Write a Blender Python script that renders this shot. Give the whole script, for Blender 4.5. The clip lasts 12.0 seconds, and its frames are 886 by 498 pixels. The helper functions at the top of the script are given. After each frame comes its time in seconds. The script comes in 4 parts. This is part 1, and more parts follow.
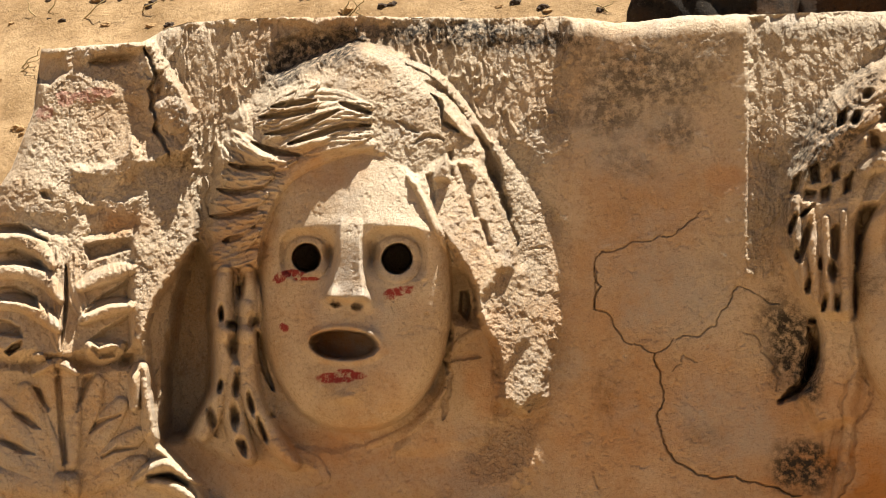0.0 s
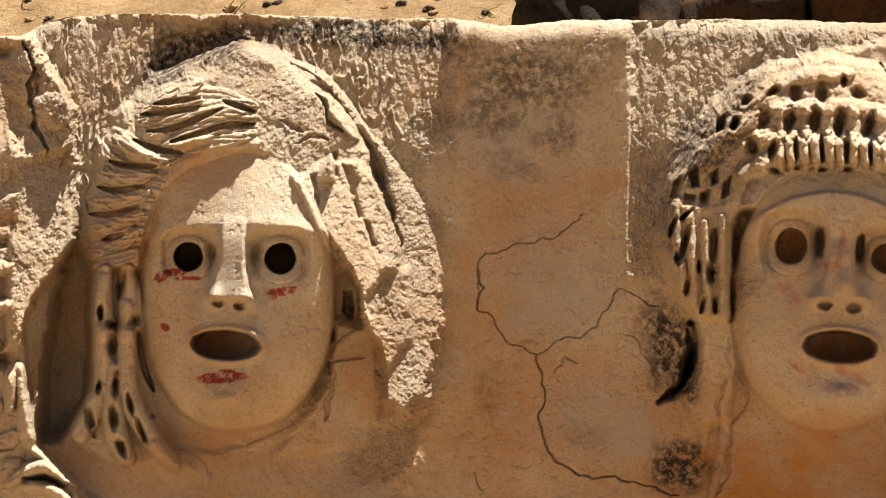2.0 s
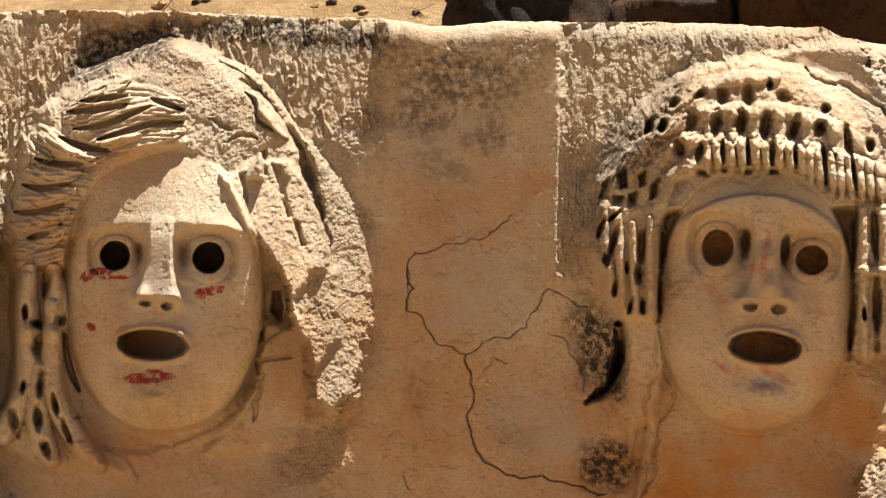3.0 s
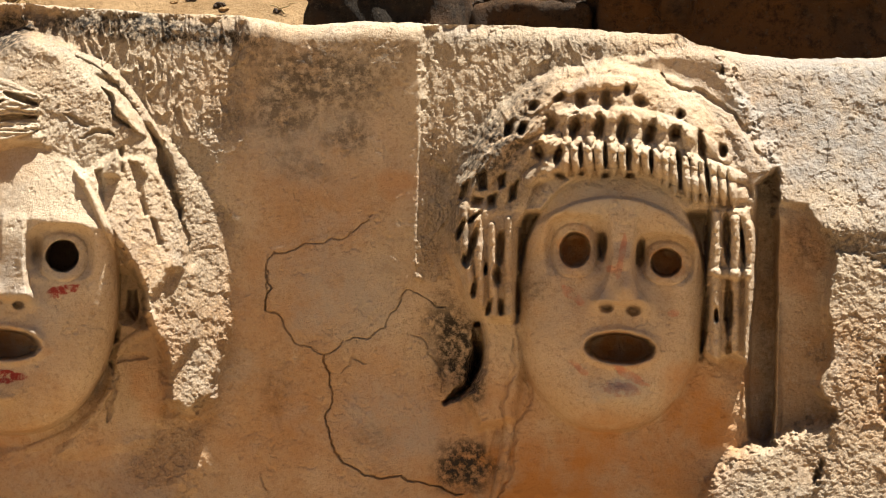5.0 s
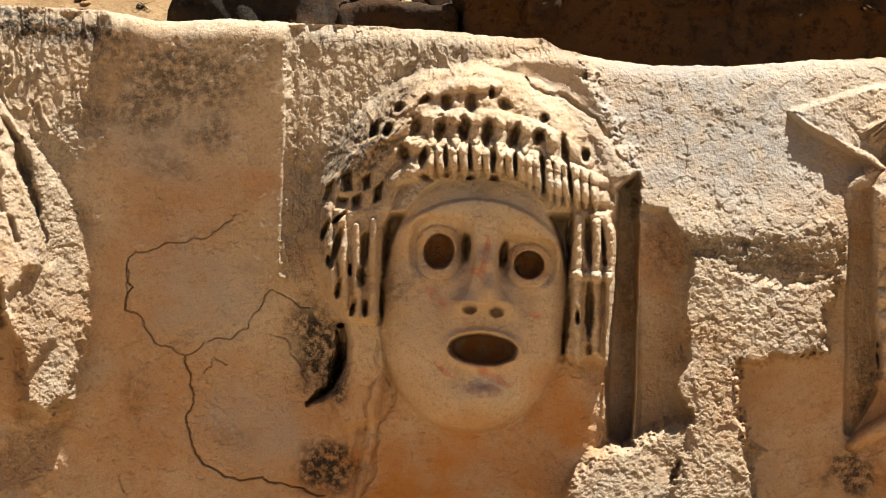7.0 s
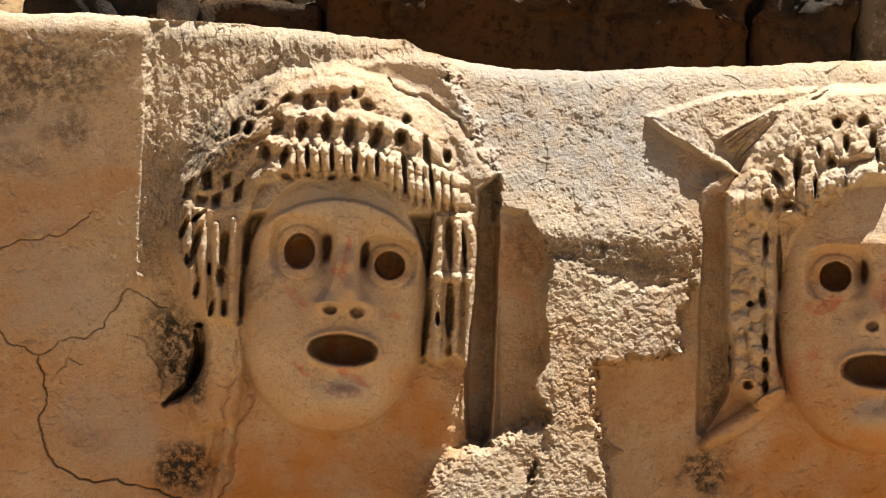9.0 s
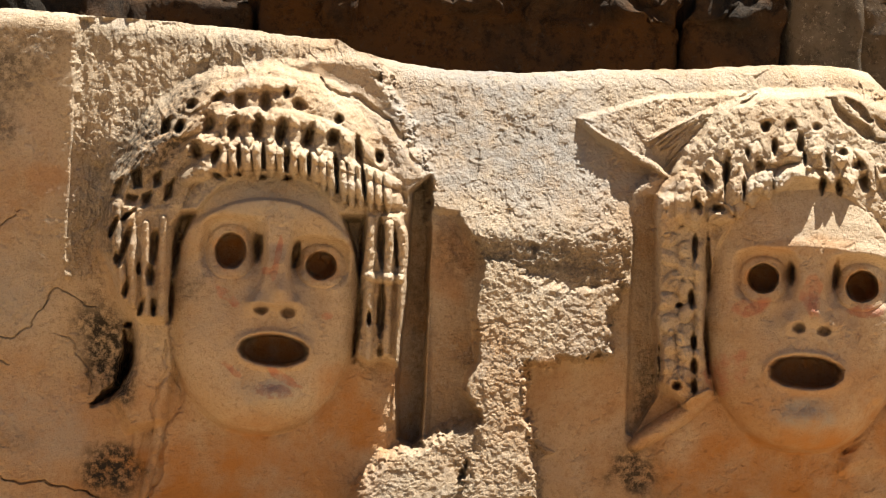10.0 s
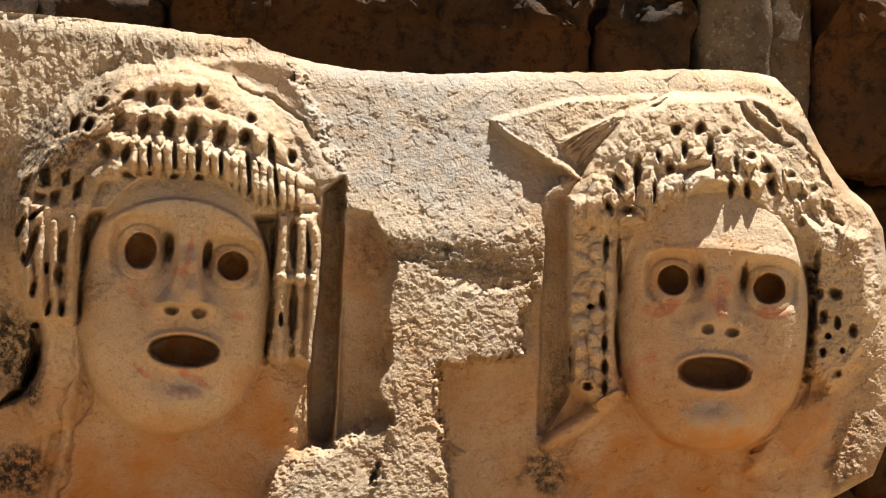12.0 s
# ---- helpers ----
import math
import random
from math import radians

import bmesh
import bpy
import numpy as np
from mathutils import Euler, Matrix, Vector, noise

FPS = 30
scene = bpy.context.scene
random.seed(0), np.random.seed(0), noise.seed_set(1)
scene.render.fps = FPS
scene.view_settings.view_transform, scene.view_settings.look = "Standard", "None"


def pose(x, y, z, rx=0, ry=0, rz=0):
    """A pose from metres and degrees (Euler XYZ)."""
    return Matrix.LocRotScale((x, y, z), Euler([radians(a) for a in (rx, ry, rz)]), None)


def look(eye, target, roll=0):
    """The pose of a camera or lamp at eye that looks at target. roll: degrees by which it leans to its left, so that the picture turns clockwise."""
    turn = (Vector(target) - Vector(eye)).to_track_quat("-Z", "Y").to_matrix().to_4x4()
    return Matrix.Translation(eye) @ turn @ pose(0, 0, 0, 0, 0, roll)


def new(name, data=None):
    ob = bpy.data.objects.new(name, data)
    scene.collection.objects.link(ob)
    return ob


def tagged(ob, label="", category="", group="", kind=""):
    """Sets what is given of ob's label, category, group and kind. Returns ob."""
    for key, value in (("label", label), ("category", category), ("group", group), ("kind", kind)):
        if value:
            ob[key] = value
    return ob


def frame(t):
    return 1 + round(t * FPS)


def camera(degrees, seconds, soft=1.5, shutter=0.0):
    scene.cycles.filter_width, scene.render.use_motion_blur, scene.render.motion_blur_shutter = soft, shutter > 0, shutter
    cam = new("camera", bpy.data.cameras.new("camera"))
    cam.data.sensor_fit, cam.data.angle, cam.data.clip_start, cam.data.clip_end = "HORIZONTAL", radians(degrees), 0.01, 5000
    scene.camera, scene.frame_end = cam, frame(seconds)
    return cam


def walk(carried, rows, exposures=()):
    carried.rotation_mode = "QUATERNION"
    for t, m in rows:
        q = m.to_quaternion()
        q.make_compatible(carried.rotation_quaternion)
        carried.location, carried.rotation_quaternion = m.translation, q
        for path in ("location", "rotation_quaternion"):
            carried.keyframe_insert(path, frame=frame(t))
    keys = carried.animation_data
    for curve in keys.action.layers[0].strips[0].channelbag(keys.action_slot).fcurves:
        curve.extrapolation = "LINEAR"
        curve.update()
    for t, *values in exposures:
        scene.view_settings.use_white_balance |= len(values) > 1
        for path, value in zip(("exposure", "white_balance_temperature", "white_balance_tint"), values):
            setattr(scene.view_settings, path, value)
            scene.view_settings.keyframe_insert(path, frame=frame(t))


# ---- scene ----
EXPO, KELVIN, TINT = 1.27, 6700, 10.0
SUN, SKY = 5.0, 0.022
# ---- camera: a tripod in front of the stone, turning from its left part to its right ----
EYE = Vector((0.0, 0.0, 0.60))
cam = camera(33.0, 12.0, soft=1.0)
TURNS = [
    (0.0, 90.160, 1.569, 16.360), (0.5, 90.151, 1.514, 16.133), (1.0, 90.122, 1.353, 15.099),
    (1.5, 90.098, 1.235, 13.494), (2.0, 90.080, 1.120, 11.913), (2.5, 90.061, 1.026, 10.542),
    (3.0, 90.038, 0.877, 9.211), (5.0, 89.995, 0.413, 3.845), (5.5, 89.998, 0.302, 2.564),
    (6.0, 89.994, 0.178, 1.309), (6.5, 90.000, 0.010, 0.000), (7.0, 90.015, -0.098, -1.347),
    (9.0, 90.073, -0.638, -6.668), (9.5, 90.095, -0.798, -7.948), (10.0, 90.125, -0.916, -9.280),
    (10.5, 90.152, -1.013, -10.628), (11.0, 90.186, -1.080, -11.881), (11.5, 90.213, -1.167, -12.676),
    (12.0, 90.218, -1.152, -12.621),
]
walk(cam, [(t, pose(*EYE, rx, ry, rz)) for t, rx, ry, rz in TURNS], exposures=[(0, EXPO, KELVIN, TINT), (12, EXPO, KELVIN, TINT)])

# ---- sky and sun ----
TO_SUN = Vector((0.28, 0.004, 0.96)).normalized()
world = bpy.data.worlds.new("sky")
scene.world = world
world.use_nodes = True
wn = world.node_tree.nodes
sky = wn.new("ShaderNodeTexSky")
sky.sky_type, sky.sun_disc = "NISHITA", False
sky.sun_elevation = math.asin(TO_SUN.z)
sky.sun_rotation = math.atan2(TO_SUN.x, TO_SUN.y)
world.node_tree.links.new(sky.outputs[0], wn["Background"].inputs[0])
wn["Background"].inputs[1].default_value = SKY
lamp = new("sun", bpy.data.lights.new("sun", "SUN"))
lamp.data.energy, lamp.data.angle, lamp.data.color = SUN, radians(0.55), (1.0, 0.93, 0.82)
lamp.matrix_world = look(TO_SUN * 30, (0, 0, 0))


# ---- materials ----
def shader(name, rough=0.85):
    """A node material with a Principled shader, and a small maker of nodes for it."""
    m = bpy.data.materials.new(name)
    m.use_nodes = True
    tree = m.node_tree
    b = tree.nodes["Principled BSDF"]
    b.inputs["Roughness"].default_value = rough
    b.inputs["Specular IOR Level"].default_value = 0.25

    def node(kind, **sets):
        n = tree.nodes.new("ShaderNode" + kind)
        for key, value in sets.items():
            if key in n.inputs:
                n.inputs[key].default_value = value
        return n

    def noise_at(scale, detail=5.0, rough_=0.6, vec=None):
        n = node("TexNoise", Scale=scale, Detail=detail, Roughness=rough_)
        tree.links.new(vec or coords.outputs["Object"], n.inputs["Vector"])
        return n.outputs["Fac"]

    def ramp(value, lo, hi, a=0.0, b_=1.0):
        n = node("MapRange")
        for k, v in ((1, lo), (2, hi), (3, a), (4, b_)):
            n.inputs[k].default_value = v
        tree.links.new(value, n.inputs[0])
        return n.outputs[0]

    def mix(fac, a, b_):
        n = tree.nodes.new("ShaderNodeMix")
        n.data_type = "RGBA"
        for slot, v in ((0, fac), (6, a), (7, b_)):
            if isinstance(v, (tuple, float)):
                n.inputs[slot].default_value = (*v, 1) if isinstance(v, tuple) else v
            else:
                tree.links.new(v, n.inputs[slot])
        return n.outputs[2]

    def times(a, b_):
        n = tree.nodes.new("ShaderNodeMath")
        n.operation = "MULTIPLY"
        for slot, v in ((0, a), (1, b_)):
            if isinstance(v, float):
                n.inputs[slot].default_value = v
            else:
                tree.links.new(v, n.inputs[slot])
        return n.outputs[0]

    def bump(value, strength, distance, before=None):
        n = node("Bump", Strength=strength, Distance=distance)
        tree.links.new(value, n.inputs["Height"])
        if before:
            tree.links.new(before, n.inputs["Normal"])
        return n.outputs[0]

    coords = tree.nodes.new("ShaderNodeTexCoord")
    return m, tree, b, node, noise_at, ramp, mix, times, bump


def carved_stone():
    m, tree, b, node, noise_at, ramp, mix, times, bump = shader("weathered_limestone", 0.82)
    stain_shade = node("Attribute")
    stain_shade.attribute_name = "stain_shade"
    sep = node("SeparateColor")
    tree.links.new(stain_shade.outputs["Color"], sep.inputs[0])
    lichen, ochre, grey = sep.outputs[0], sep.outputs[1], sep.outputs[2]
    paint = node("Attribute")
    paint.attribute_name = "paint"
    psep = node("SeparateColor")
    tree.links.new(paint.outputs["Color"], psep.inputs[0])
    col = mix(ramp(noise_at(9, 6), 0.35, 0.65), (0.50, 0.395, 0.275), (0.62, 0.52, 0.39))
    col = mix(times(ramp(noise_at(3.1, 6, 0.65), 0.46, 0.66), 0.78), col, (0.48, 0.30, 0.155))
    col = mix(times(ramp(noise_at(6.3, 6, 0.7), 0.52, 0.66), 0.6), col, (0.47, 0.43, 0.38))
    col = mix(times(ramp(noise_at(17, 6, 0.75), 0.55, 0.70), 0.55), col, (0.32, 0.20, 0.11))
    col = mix(times(ramp(noise_at(140, 4, 0.7), 0.52, 0.70), 0.6), col, (0.28, 0.19, 0.11))
    col = mix(times(ramp(noise_at(31, 6, 0.8), 0.58, 0.68), 0.55), col, (0.66, 0.58, 0.46))
    col = mix(times(ramp(noise_at(80, 6, 0.8), 0.60, 0.70), 0.4), col, (0.20, 0.14, 0.09))
    col = mix(times(ramp(noise_at(210, 3, 0.8), 0.53, 0.62), ramp(psep.outputs[2], 0.0, 1.0, 0.15, 0.75)), col, (0.22, 0.19, 0.16))
    col = mix(times(ramp(noise_at(260, 3, 0.8), 0.55, 0.64), ramp(psep.outputs[2], 0.0, 1.0, 0.15, 0.7)), col, (0.72, 0.65, 0.54))
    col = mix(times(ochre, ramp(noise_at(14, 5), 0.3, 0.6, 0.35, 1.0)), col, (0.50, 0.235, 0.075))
    col = mix(times(grey, ramp(noise_at(24, 6, 0.7), 0.34, 0.58, 0.2, 1.0)), col, (0.43, 0.41, 0.38))
    col = mix(times(lichen, ramp(noise_at(70, 6, 0.7), 0.36, 0.56)), col, (0.035, 0.030, 0.025))
    col = mix(times(psep.outputs[0], ramp(noise_at(75, 6, 0.7), 0.36, 0.50)), col, (0.27, 0.022, 0.022))
    col = mix(times(psep.outputs[1], ramp(noise_at(45, 5), 0.3, 0.62)), col, (0.50, 0.20, 0.13))
    tree.links.new(col, b.inputs["Base Color"])
    n0 = bump(noise_at(55, 6, 0.7), 0.7, 0.008)
    n1 = bump(noise_at(330, 5, 0.75), 0.75, 0.003, n0)
    rough = times(psep.outputs[2], ramp(noise_at(130, 5, 0.7), 0.25, 0.75))
    tree.links.new(bump(rough, 0.9, 0.006, n1), b.inputs["Normal"])
    return m


def sand():
    m, tree, b, node, noise_at, ramp, mix, times, bump = shader("dry_sand", 0.95)
    col = mix(ramp(noise_at(2.3, 6), 0.35, 0.68), (0.40, 0.255, 0.12), (0.52, 0.365, 0.20))
    col = mix(times(ramp(noise_at(26, 5, 0.7), 0.55, 0.75), 0.7), col, (0.22, 0.14, 0.07))
    col = mix(times(ramp(noise_at(3.7, 7, 0.7), 0.38, 0.58), 0.7), col, (0.29, 0.18, 0.085))
    tree.links.new(col, b.inputs["Base Color"])
    tree.links.new(bump(noise_at(38, 7, 0.75), 0.7, 0.02), b.inputs["Normal"])
    return m


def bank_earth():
    m, tree, b, node, noise_at, ramp, mix, times, bump = shader("darker_bank_earth", 0.95)
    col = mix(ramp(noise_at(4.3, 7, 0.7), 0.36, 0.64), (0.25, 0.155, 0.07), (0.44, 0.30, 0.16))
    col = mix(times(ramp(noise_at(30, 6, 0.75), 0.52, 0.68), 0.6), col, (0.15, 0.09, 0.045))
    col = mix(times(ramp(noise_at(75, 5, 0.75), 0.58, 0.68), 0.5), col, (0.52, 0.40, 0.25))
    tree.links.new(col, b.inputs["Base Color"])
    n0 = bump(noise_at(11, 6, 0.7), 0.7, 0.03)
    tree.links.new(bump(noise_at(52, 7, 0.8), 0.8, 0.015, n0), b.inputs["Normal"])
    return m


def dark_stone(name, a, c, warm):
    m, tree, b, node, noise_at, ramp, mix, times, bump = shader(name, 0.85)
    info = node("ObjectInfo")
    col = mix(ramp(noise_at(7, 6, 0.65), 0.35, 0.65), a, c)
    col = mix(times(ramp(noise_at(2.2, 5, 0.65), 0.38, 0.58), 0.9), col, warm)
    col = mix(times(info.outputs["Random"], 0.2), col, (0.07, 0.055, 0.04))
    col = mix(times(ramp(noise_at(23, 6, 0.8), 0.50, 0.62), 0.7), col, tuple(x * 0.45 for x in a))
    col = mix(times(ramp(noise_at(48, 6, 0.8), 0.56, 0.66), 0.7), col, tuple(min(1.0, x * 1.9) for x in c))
    tree.links.new(col, b.inputs["Base Color"])
    n0 = bump(noise_at(22, 6, 0.7), 0.9, 0.03)
    tree.links.new(bump(noise_at(110, 6, 0.8), 0.9, 0.012, n0), b.inputs["Normal"])
    return m


def plain(name, colour, rough=0.9):
    m, tree, b, node, noise_at, ramp, mix, times, bump = shader(name, rough)
    col = mix(ramp(noise_at(35, 4), 0.3, 0.7), tuple(x * 0.7 for x in colour), colour)
    tree.links.new(col, b.inputs["Base Color"])
    return m


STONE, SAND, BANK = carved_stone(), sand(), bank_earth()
# Weathered stone, coloured darker still: the wall's shade is put into it.
DARK_SHADED = dark_stone("weathered_stone_in_shade", (0.020, 0.015, 0.010), (0.065, 0.048, 0.032), (0.165, 0.068, 0.014))
# Dressed grey stone, its colour brightened for the sunlight it catches.
GREY = dark_stone("grey_dressed_stone_sunlit", (0.14, 0.125, 0.10), (0.33, 0.29, 0.23), (0.22, 0.15, 0.085))
STRAW, EARTH = plain("dry_straw", (0.46, 0.36, 0.19)), plain("dark_earth", (0.06, 0.042, 0.03))

# ---- noise on arrays ----
LATTICE = np.random.RandomState(7).rand(512, 512)


def value_noise(x, y, size, seed=0):
    """Smooth noise from 0 to 1 with cells of the given size."""
    x, y = x / size + seed * 37.3 + 900, y / size + seed * 91.7 + 900
    i, j = np.floor(x).astype(int), np.floor(y).astype(int)
    a, b = x - i, y - j
    a, b = a * a * a * (a * (a * 6 - 15) + 10), b * b * b * (b * (b * 6 - 15) + 10)
    g = lambda p, q: LATTICE[(i + p) & 511, (j + q) & 511]
    return (g(0, 0) * (1 - a) + g(1, 0) * a) * (1 - b) + (g(0, 1) * (1 - a) + g(1, 1) * a) * b


def fbm(x, y, size, octaves=4, seed=0, gain=0.5):
    """Noise about 0, within -1 and 1, of several scales."""
    total, amp, norm = 0.0, 1.0, 0.0
    for k in range(octaves):
        c, s = math.cos(k * 1.1), math.sin(k * 1.1)
        total = total + amp * (2 * value_noise(c * x - s * y, s * x + c * y, size / 2 ** k, seed + k * 5) - 1)
        norm, amp = norm + amp, amp * gain
    return total / norm


def facets(x, y, size, seed=0):
    """Broken stone: scattered cells, each a small plane with a tilt of its own."""
    x, y = x + size * 0.35 * fbm(x, y, size * 0.7, 3, seed + 3), y + size * 0.35 * fbm(x, y, size * 0.7, 3, seed + 7)
    x, y = x / size + 500, y / size + 500
    i, j = np.floor(x).astype(int), np.floor(y).astype(int)
    best, out = np.full(x.shape, 9.0), np.zeros(x.shape)
    for p in (-1, 0, 1):
        for q in (-1, 0, 1):
            a, b = (i + p + seed * 13) & 511, (j + q + seed * 29) & 511
            dx, dy = x - (i + p + LATTICE[a, b]), y - (j + q + LATTICE[b, a])
            d = np.hypot(dx, dy)
            near = d < best
            tilt = (2 * LATTICE[(a + 101) & 511, b] - 1) * dx + (2 * LATTICE[a, (b + 57) & 511] - 1) * dy + 0.5 * LATTICE[(a + 33) & 511, (b + 71) & 511] - 0.25
            best, out = np.where(near, d, best), np.where(near, tilt, out)
    return out


def smooth(x, a, b):
    t = np.clip((x - a) / (b - a), 0, 1)
    return t * t * (3 - 2 * t)


# ---- the carved frieze block: a relief fitted to the camera's view, in millimetres ----
REACH = 2646.0            # from the eye to the stone's flat face
COLS, ROWS_ = 1840, 550
s_, t_ = np.meshgrid(np.linspace(0, 1, COLS), np.concatenate([np.linspace(0, 0.10, 15), np.linspace(0.10, 1, ROWS_ - 14)[1:]]))
BOTTOM = -560.0
left_end = np.interp(t_, [0, 0.5, 0.727, 0.76, 0.872, 1], [-1790, -1750, -1705, -1678, -1625, -1602])
right_end = np.interp(t_, [0, 0.116, 0.135, 0.165, 0.237, 0.45, 0.697, 0.744, 0.777, 0.812, 0.87, 0.917, 0.963, 1],
                      [1230, 1367, 1402, 1455, 1484, 1500, 1466, 1438, 1396, 1366, 1329, 1305, 1280, 1235])
U = left_end + (right_end - left_end) * s_
TOP_U = [-1620, -1381, -1319, -1283, -1140, -968, -856, -694, -536, -444, -384, -314, -211, -92, 49, 139, 238, 277, 356, 436, 561, 709, 926, 1038, 1140, 1198, 1260, 1500]
TOP_V = [430, 430, 455, 461, 459, 450, 442, 427, 420, 403, 403, 408, 401, 395, 389, 380, 374, 354, 336, 329, 327, 337, 347, 356, 361, 357, 346, 340]
top = np.interp(U, TOP_U, TOP_V)
top = top + 2.5 * fbm(U, U * 0, 60, 4, 3) + 2.0 * fbm(U, U * 0, 16, 3, 9)
V = BOTTOM + (top - BOTTOM) * t_
H = np.zeros_like(U)                                  # height of the relief towards the eye
PART = np.zeros(U.shape, int)                         # 0 body, 1..3 masks, 4 acanthus, 5 ledge
STAIN_SHADE = np.zeros((*U.shape, 3))                       # lichen, ochre, grey; also put-in shade and bounced light
PAINT = np.zeros((*U.shape, 3))                       # dark red, pale red, roughness
ROUGH, CHIPS, CHISEL, FACE = (np.zeros_like(U) for _ in range(4))   # kinds of surface


class CameraView:
    """The camera's view of the stone at one turn: x to the right, y down, in pixels, about a millimetre each."""

    def __init__(self, rx, ry, rz):
        m = np.array(pose(0, 0, 0, rx, ry, rz).to_3x3())
        d = np.stack([U, np.full_like(U, REACH), V], -1) @ m
        self.x, self.y = 784 - REACH * d[..., 0] / d[..., 2], 441 + REACH * d[..., 1] / d[..., 2]

    def window(self, x0, y0, x1, y1):
        ok = (self.x > x0) & (self.x < x1) & (self.y > y0) & (self.y < y1)
        r, c = np.where(ok.any(1))[0], np.where(ok.any(0))[0]
        if not len(r):
            return slice(0, 0), slice(0, 0)
        return slice(r[0], r[-1] + 1), slice(c[0], c[-1] + 1)

    def line(self, pts, w, round_=True):
        """The window round a line, the distance from it and the share of its length there."""
        p = np.array(pts, float)
        for _ in range(2 if len(p) > 2 and round_ else 0):
            cut = np.stack([p[:-1] * 0.75 + p[1:] * 0.25, p[:-1] * 0.25 + p[1:] * 0.75], 1).reshape(-1, 2)
            p = np.concatenate([p[:1], cut, p[-1:]])
        win = self.window(p[:, 0].min() - w, p[:, 1].min() - w, p[:, 0].max() + w, p[:, 1].max() + w)
        x, y = self.x[win], self.y[win]
        lens = np.hypot(*(p[1:] - p[:-1]).T)
        best, share, run = np.full(x.shape, 1e9), np.zeros(x.shape), 0.0
        for a, b, n in zip(p[:-1], p[1:], lens):
            k = np.clip(((x - a[0]) * (b[0] - a[0]) + (y - a[1]) * (b[1] - a[1])) / (n * n + 1e-9), 0, 1)
            d = np.hypot(x - a[0] - k * (b[0] - a[0]), y - a[1] - k * (b[1] - a[1]))
            near = d < best
            best, share = np.where(near, d, best), np.where(near, (run + k * n) / lens.sum(), share)
            run += n
        return win, best, share

    def ridges(self, h, w, *lines, taper=0.6):
        """Rounded rolls along the lines, of the given height and half width."""
        g = np.zeros_like(H)
        for pts in lines:
            win, d, k = self.line(pts, w + 2)
            ww = w * (1 - taper * np.abs(2 * k - 1) ** 3)
            g[win] = np.maximum(g[win], h * np.sqrt(np.clip(1 - (d / ww) ** 2, 0, 1)))
        H[:] += g

    def strands(self, h, w, first, last, count, seed=0):
        """Locks of hair between two border lines, uneven in length, width and height."""
        rnd = random.Random(seed)
        ends = []
        for pts in (first, last):
            p = np.array(pts, float)
            run = np.concatenate([[0], np.cumsum(np.hypot(*(p[1:] - p[:-1]).T))])
            ends.append((run / run[-1], p))
        g = np.zeros_like(H)
        for i in range(count):
            k = (i + 0.5 + rnd.uniform(-0.25, 0.25)) / count
            along = np.linspace(rnd.uniform(0, 0.10), rnd.uniform(0.88, 1.0), 7)
            a, b = (np.stack([np.interp(along, r, p[:, 0]), np.interp(along, r, p[:, 1])], 1) for r, p in ends)
            pts = a * (1 - k) + b * k + np.array([[rnd.uniform(-2, 2), rnd.uniform(-2.5, 2.5)] for _ in range(7)])
            win, d, share = self.line(pts, w * 1.5)
            ww = w * rnd.uniform(0.8, 1.25) * (1 - 0.7 * np.abs(2 * share - 1) ** 3)
            g[win] = np.maximum(g[win], h * rnd.uniform(0.7, 1.15) * np.clip(1 - (d / ww) ** 2, 0, 1) ** 0.7)
        H[:] += g

    def cuts(self, depth, w, *lines, taper=0.7, wobble=0.0):
        """Grooves along the lines."""
        g = np.zeros_like(H)
        for pts in lines:
            if wobble:
                rnd = random.Random(int(pts[0][0] * 7 + pts[-1][1]))
                p = [Vector(q) for q in pts]
                for level in range(4):
                    out = [p[0]]
                    for a, b in zip(p[:-1], p[1:]):
                        side = Vector((a.y - b.y, b.x - a.x))
                        out += [(a + b) / 2 + side * rnd.uniform(-0.16, 0.16), b]
                    p = out
                pts = p
            win, d, k = self.line(pts, w * 1.6 + 6, wobble == 0)
            if wobble:
                d = d / (0.55 + 0.9 * value_noise(self.x[win], self.y[win], 30, 6))
            ww = w * (1 - taper * np.abs(2 * k - 1) ** 3)
            g[win] = np.maximum(g[win], depth * (1 - smooth(d, ww * 0.45, ww * 1.15)))
        H[:] -= g

    def holes(self, depth, *ovals, sharp=0.25, power=2.0, ragged=0.32):
        """Drilled holes: x, y, half width, half height, turn in degrees."""
        for cx, cy, rx, ry, *turn in ovals:
            r = self.oval(cx, cy, rx, ry, turn[0] if turn else 0, 1.5, power)
            win, q = r
            q = q + ragged * fbm(self.x[win], self.y[win], 13, 3, 8)
            less = 1.0 if ragged < 0.1 else 0.62
            H[win] -= depth * less * (1 - smooth(q, 1 - sharp * 1.3, 1 + sharp * 0.5))

    def oval(self, cx, cy, rx, ry, turn=0, reach=1.5, power=2.0):
        m = max(rx, ry) * reach
        win = self.window(cx - m, cy - m, cx + m, cy + m)
        c, s = math.cos(radians(turn)), math.sin(radians(turn))
        x, y = self.x[win] - cx, self.y[win] - cy
        a, b = (c * x + s * y) / rx, (-s * x + c * y) / ry
        return win, (np.abs(a) ** power + np.abs(b) ** power) ** (1 / power)

    def bump(self, h, cx, cy, rx, ry, turn=0, power=2.0):
        win, q = self.oval(cx, cy, rx, ry, turn, 1.05, power)
        H[win] += h * np.sqrt(np.clip(1 - q * q, 0, 1))

    def soft(self, h, cx, cy, rx, ry, turn=0):
        win, q = self.oval(cx, cy, rx, ry, turn, 2.2)
        H[win] += h * np.exp(-1.4 * q * q)

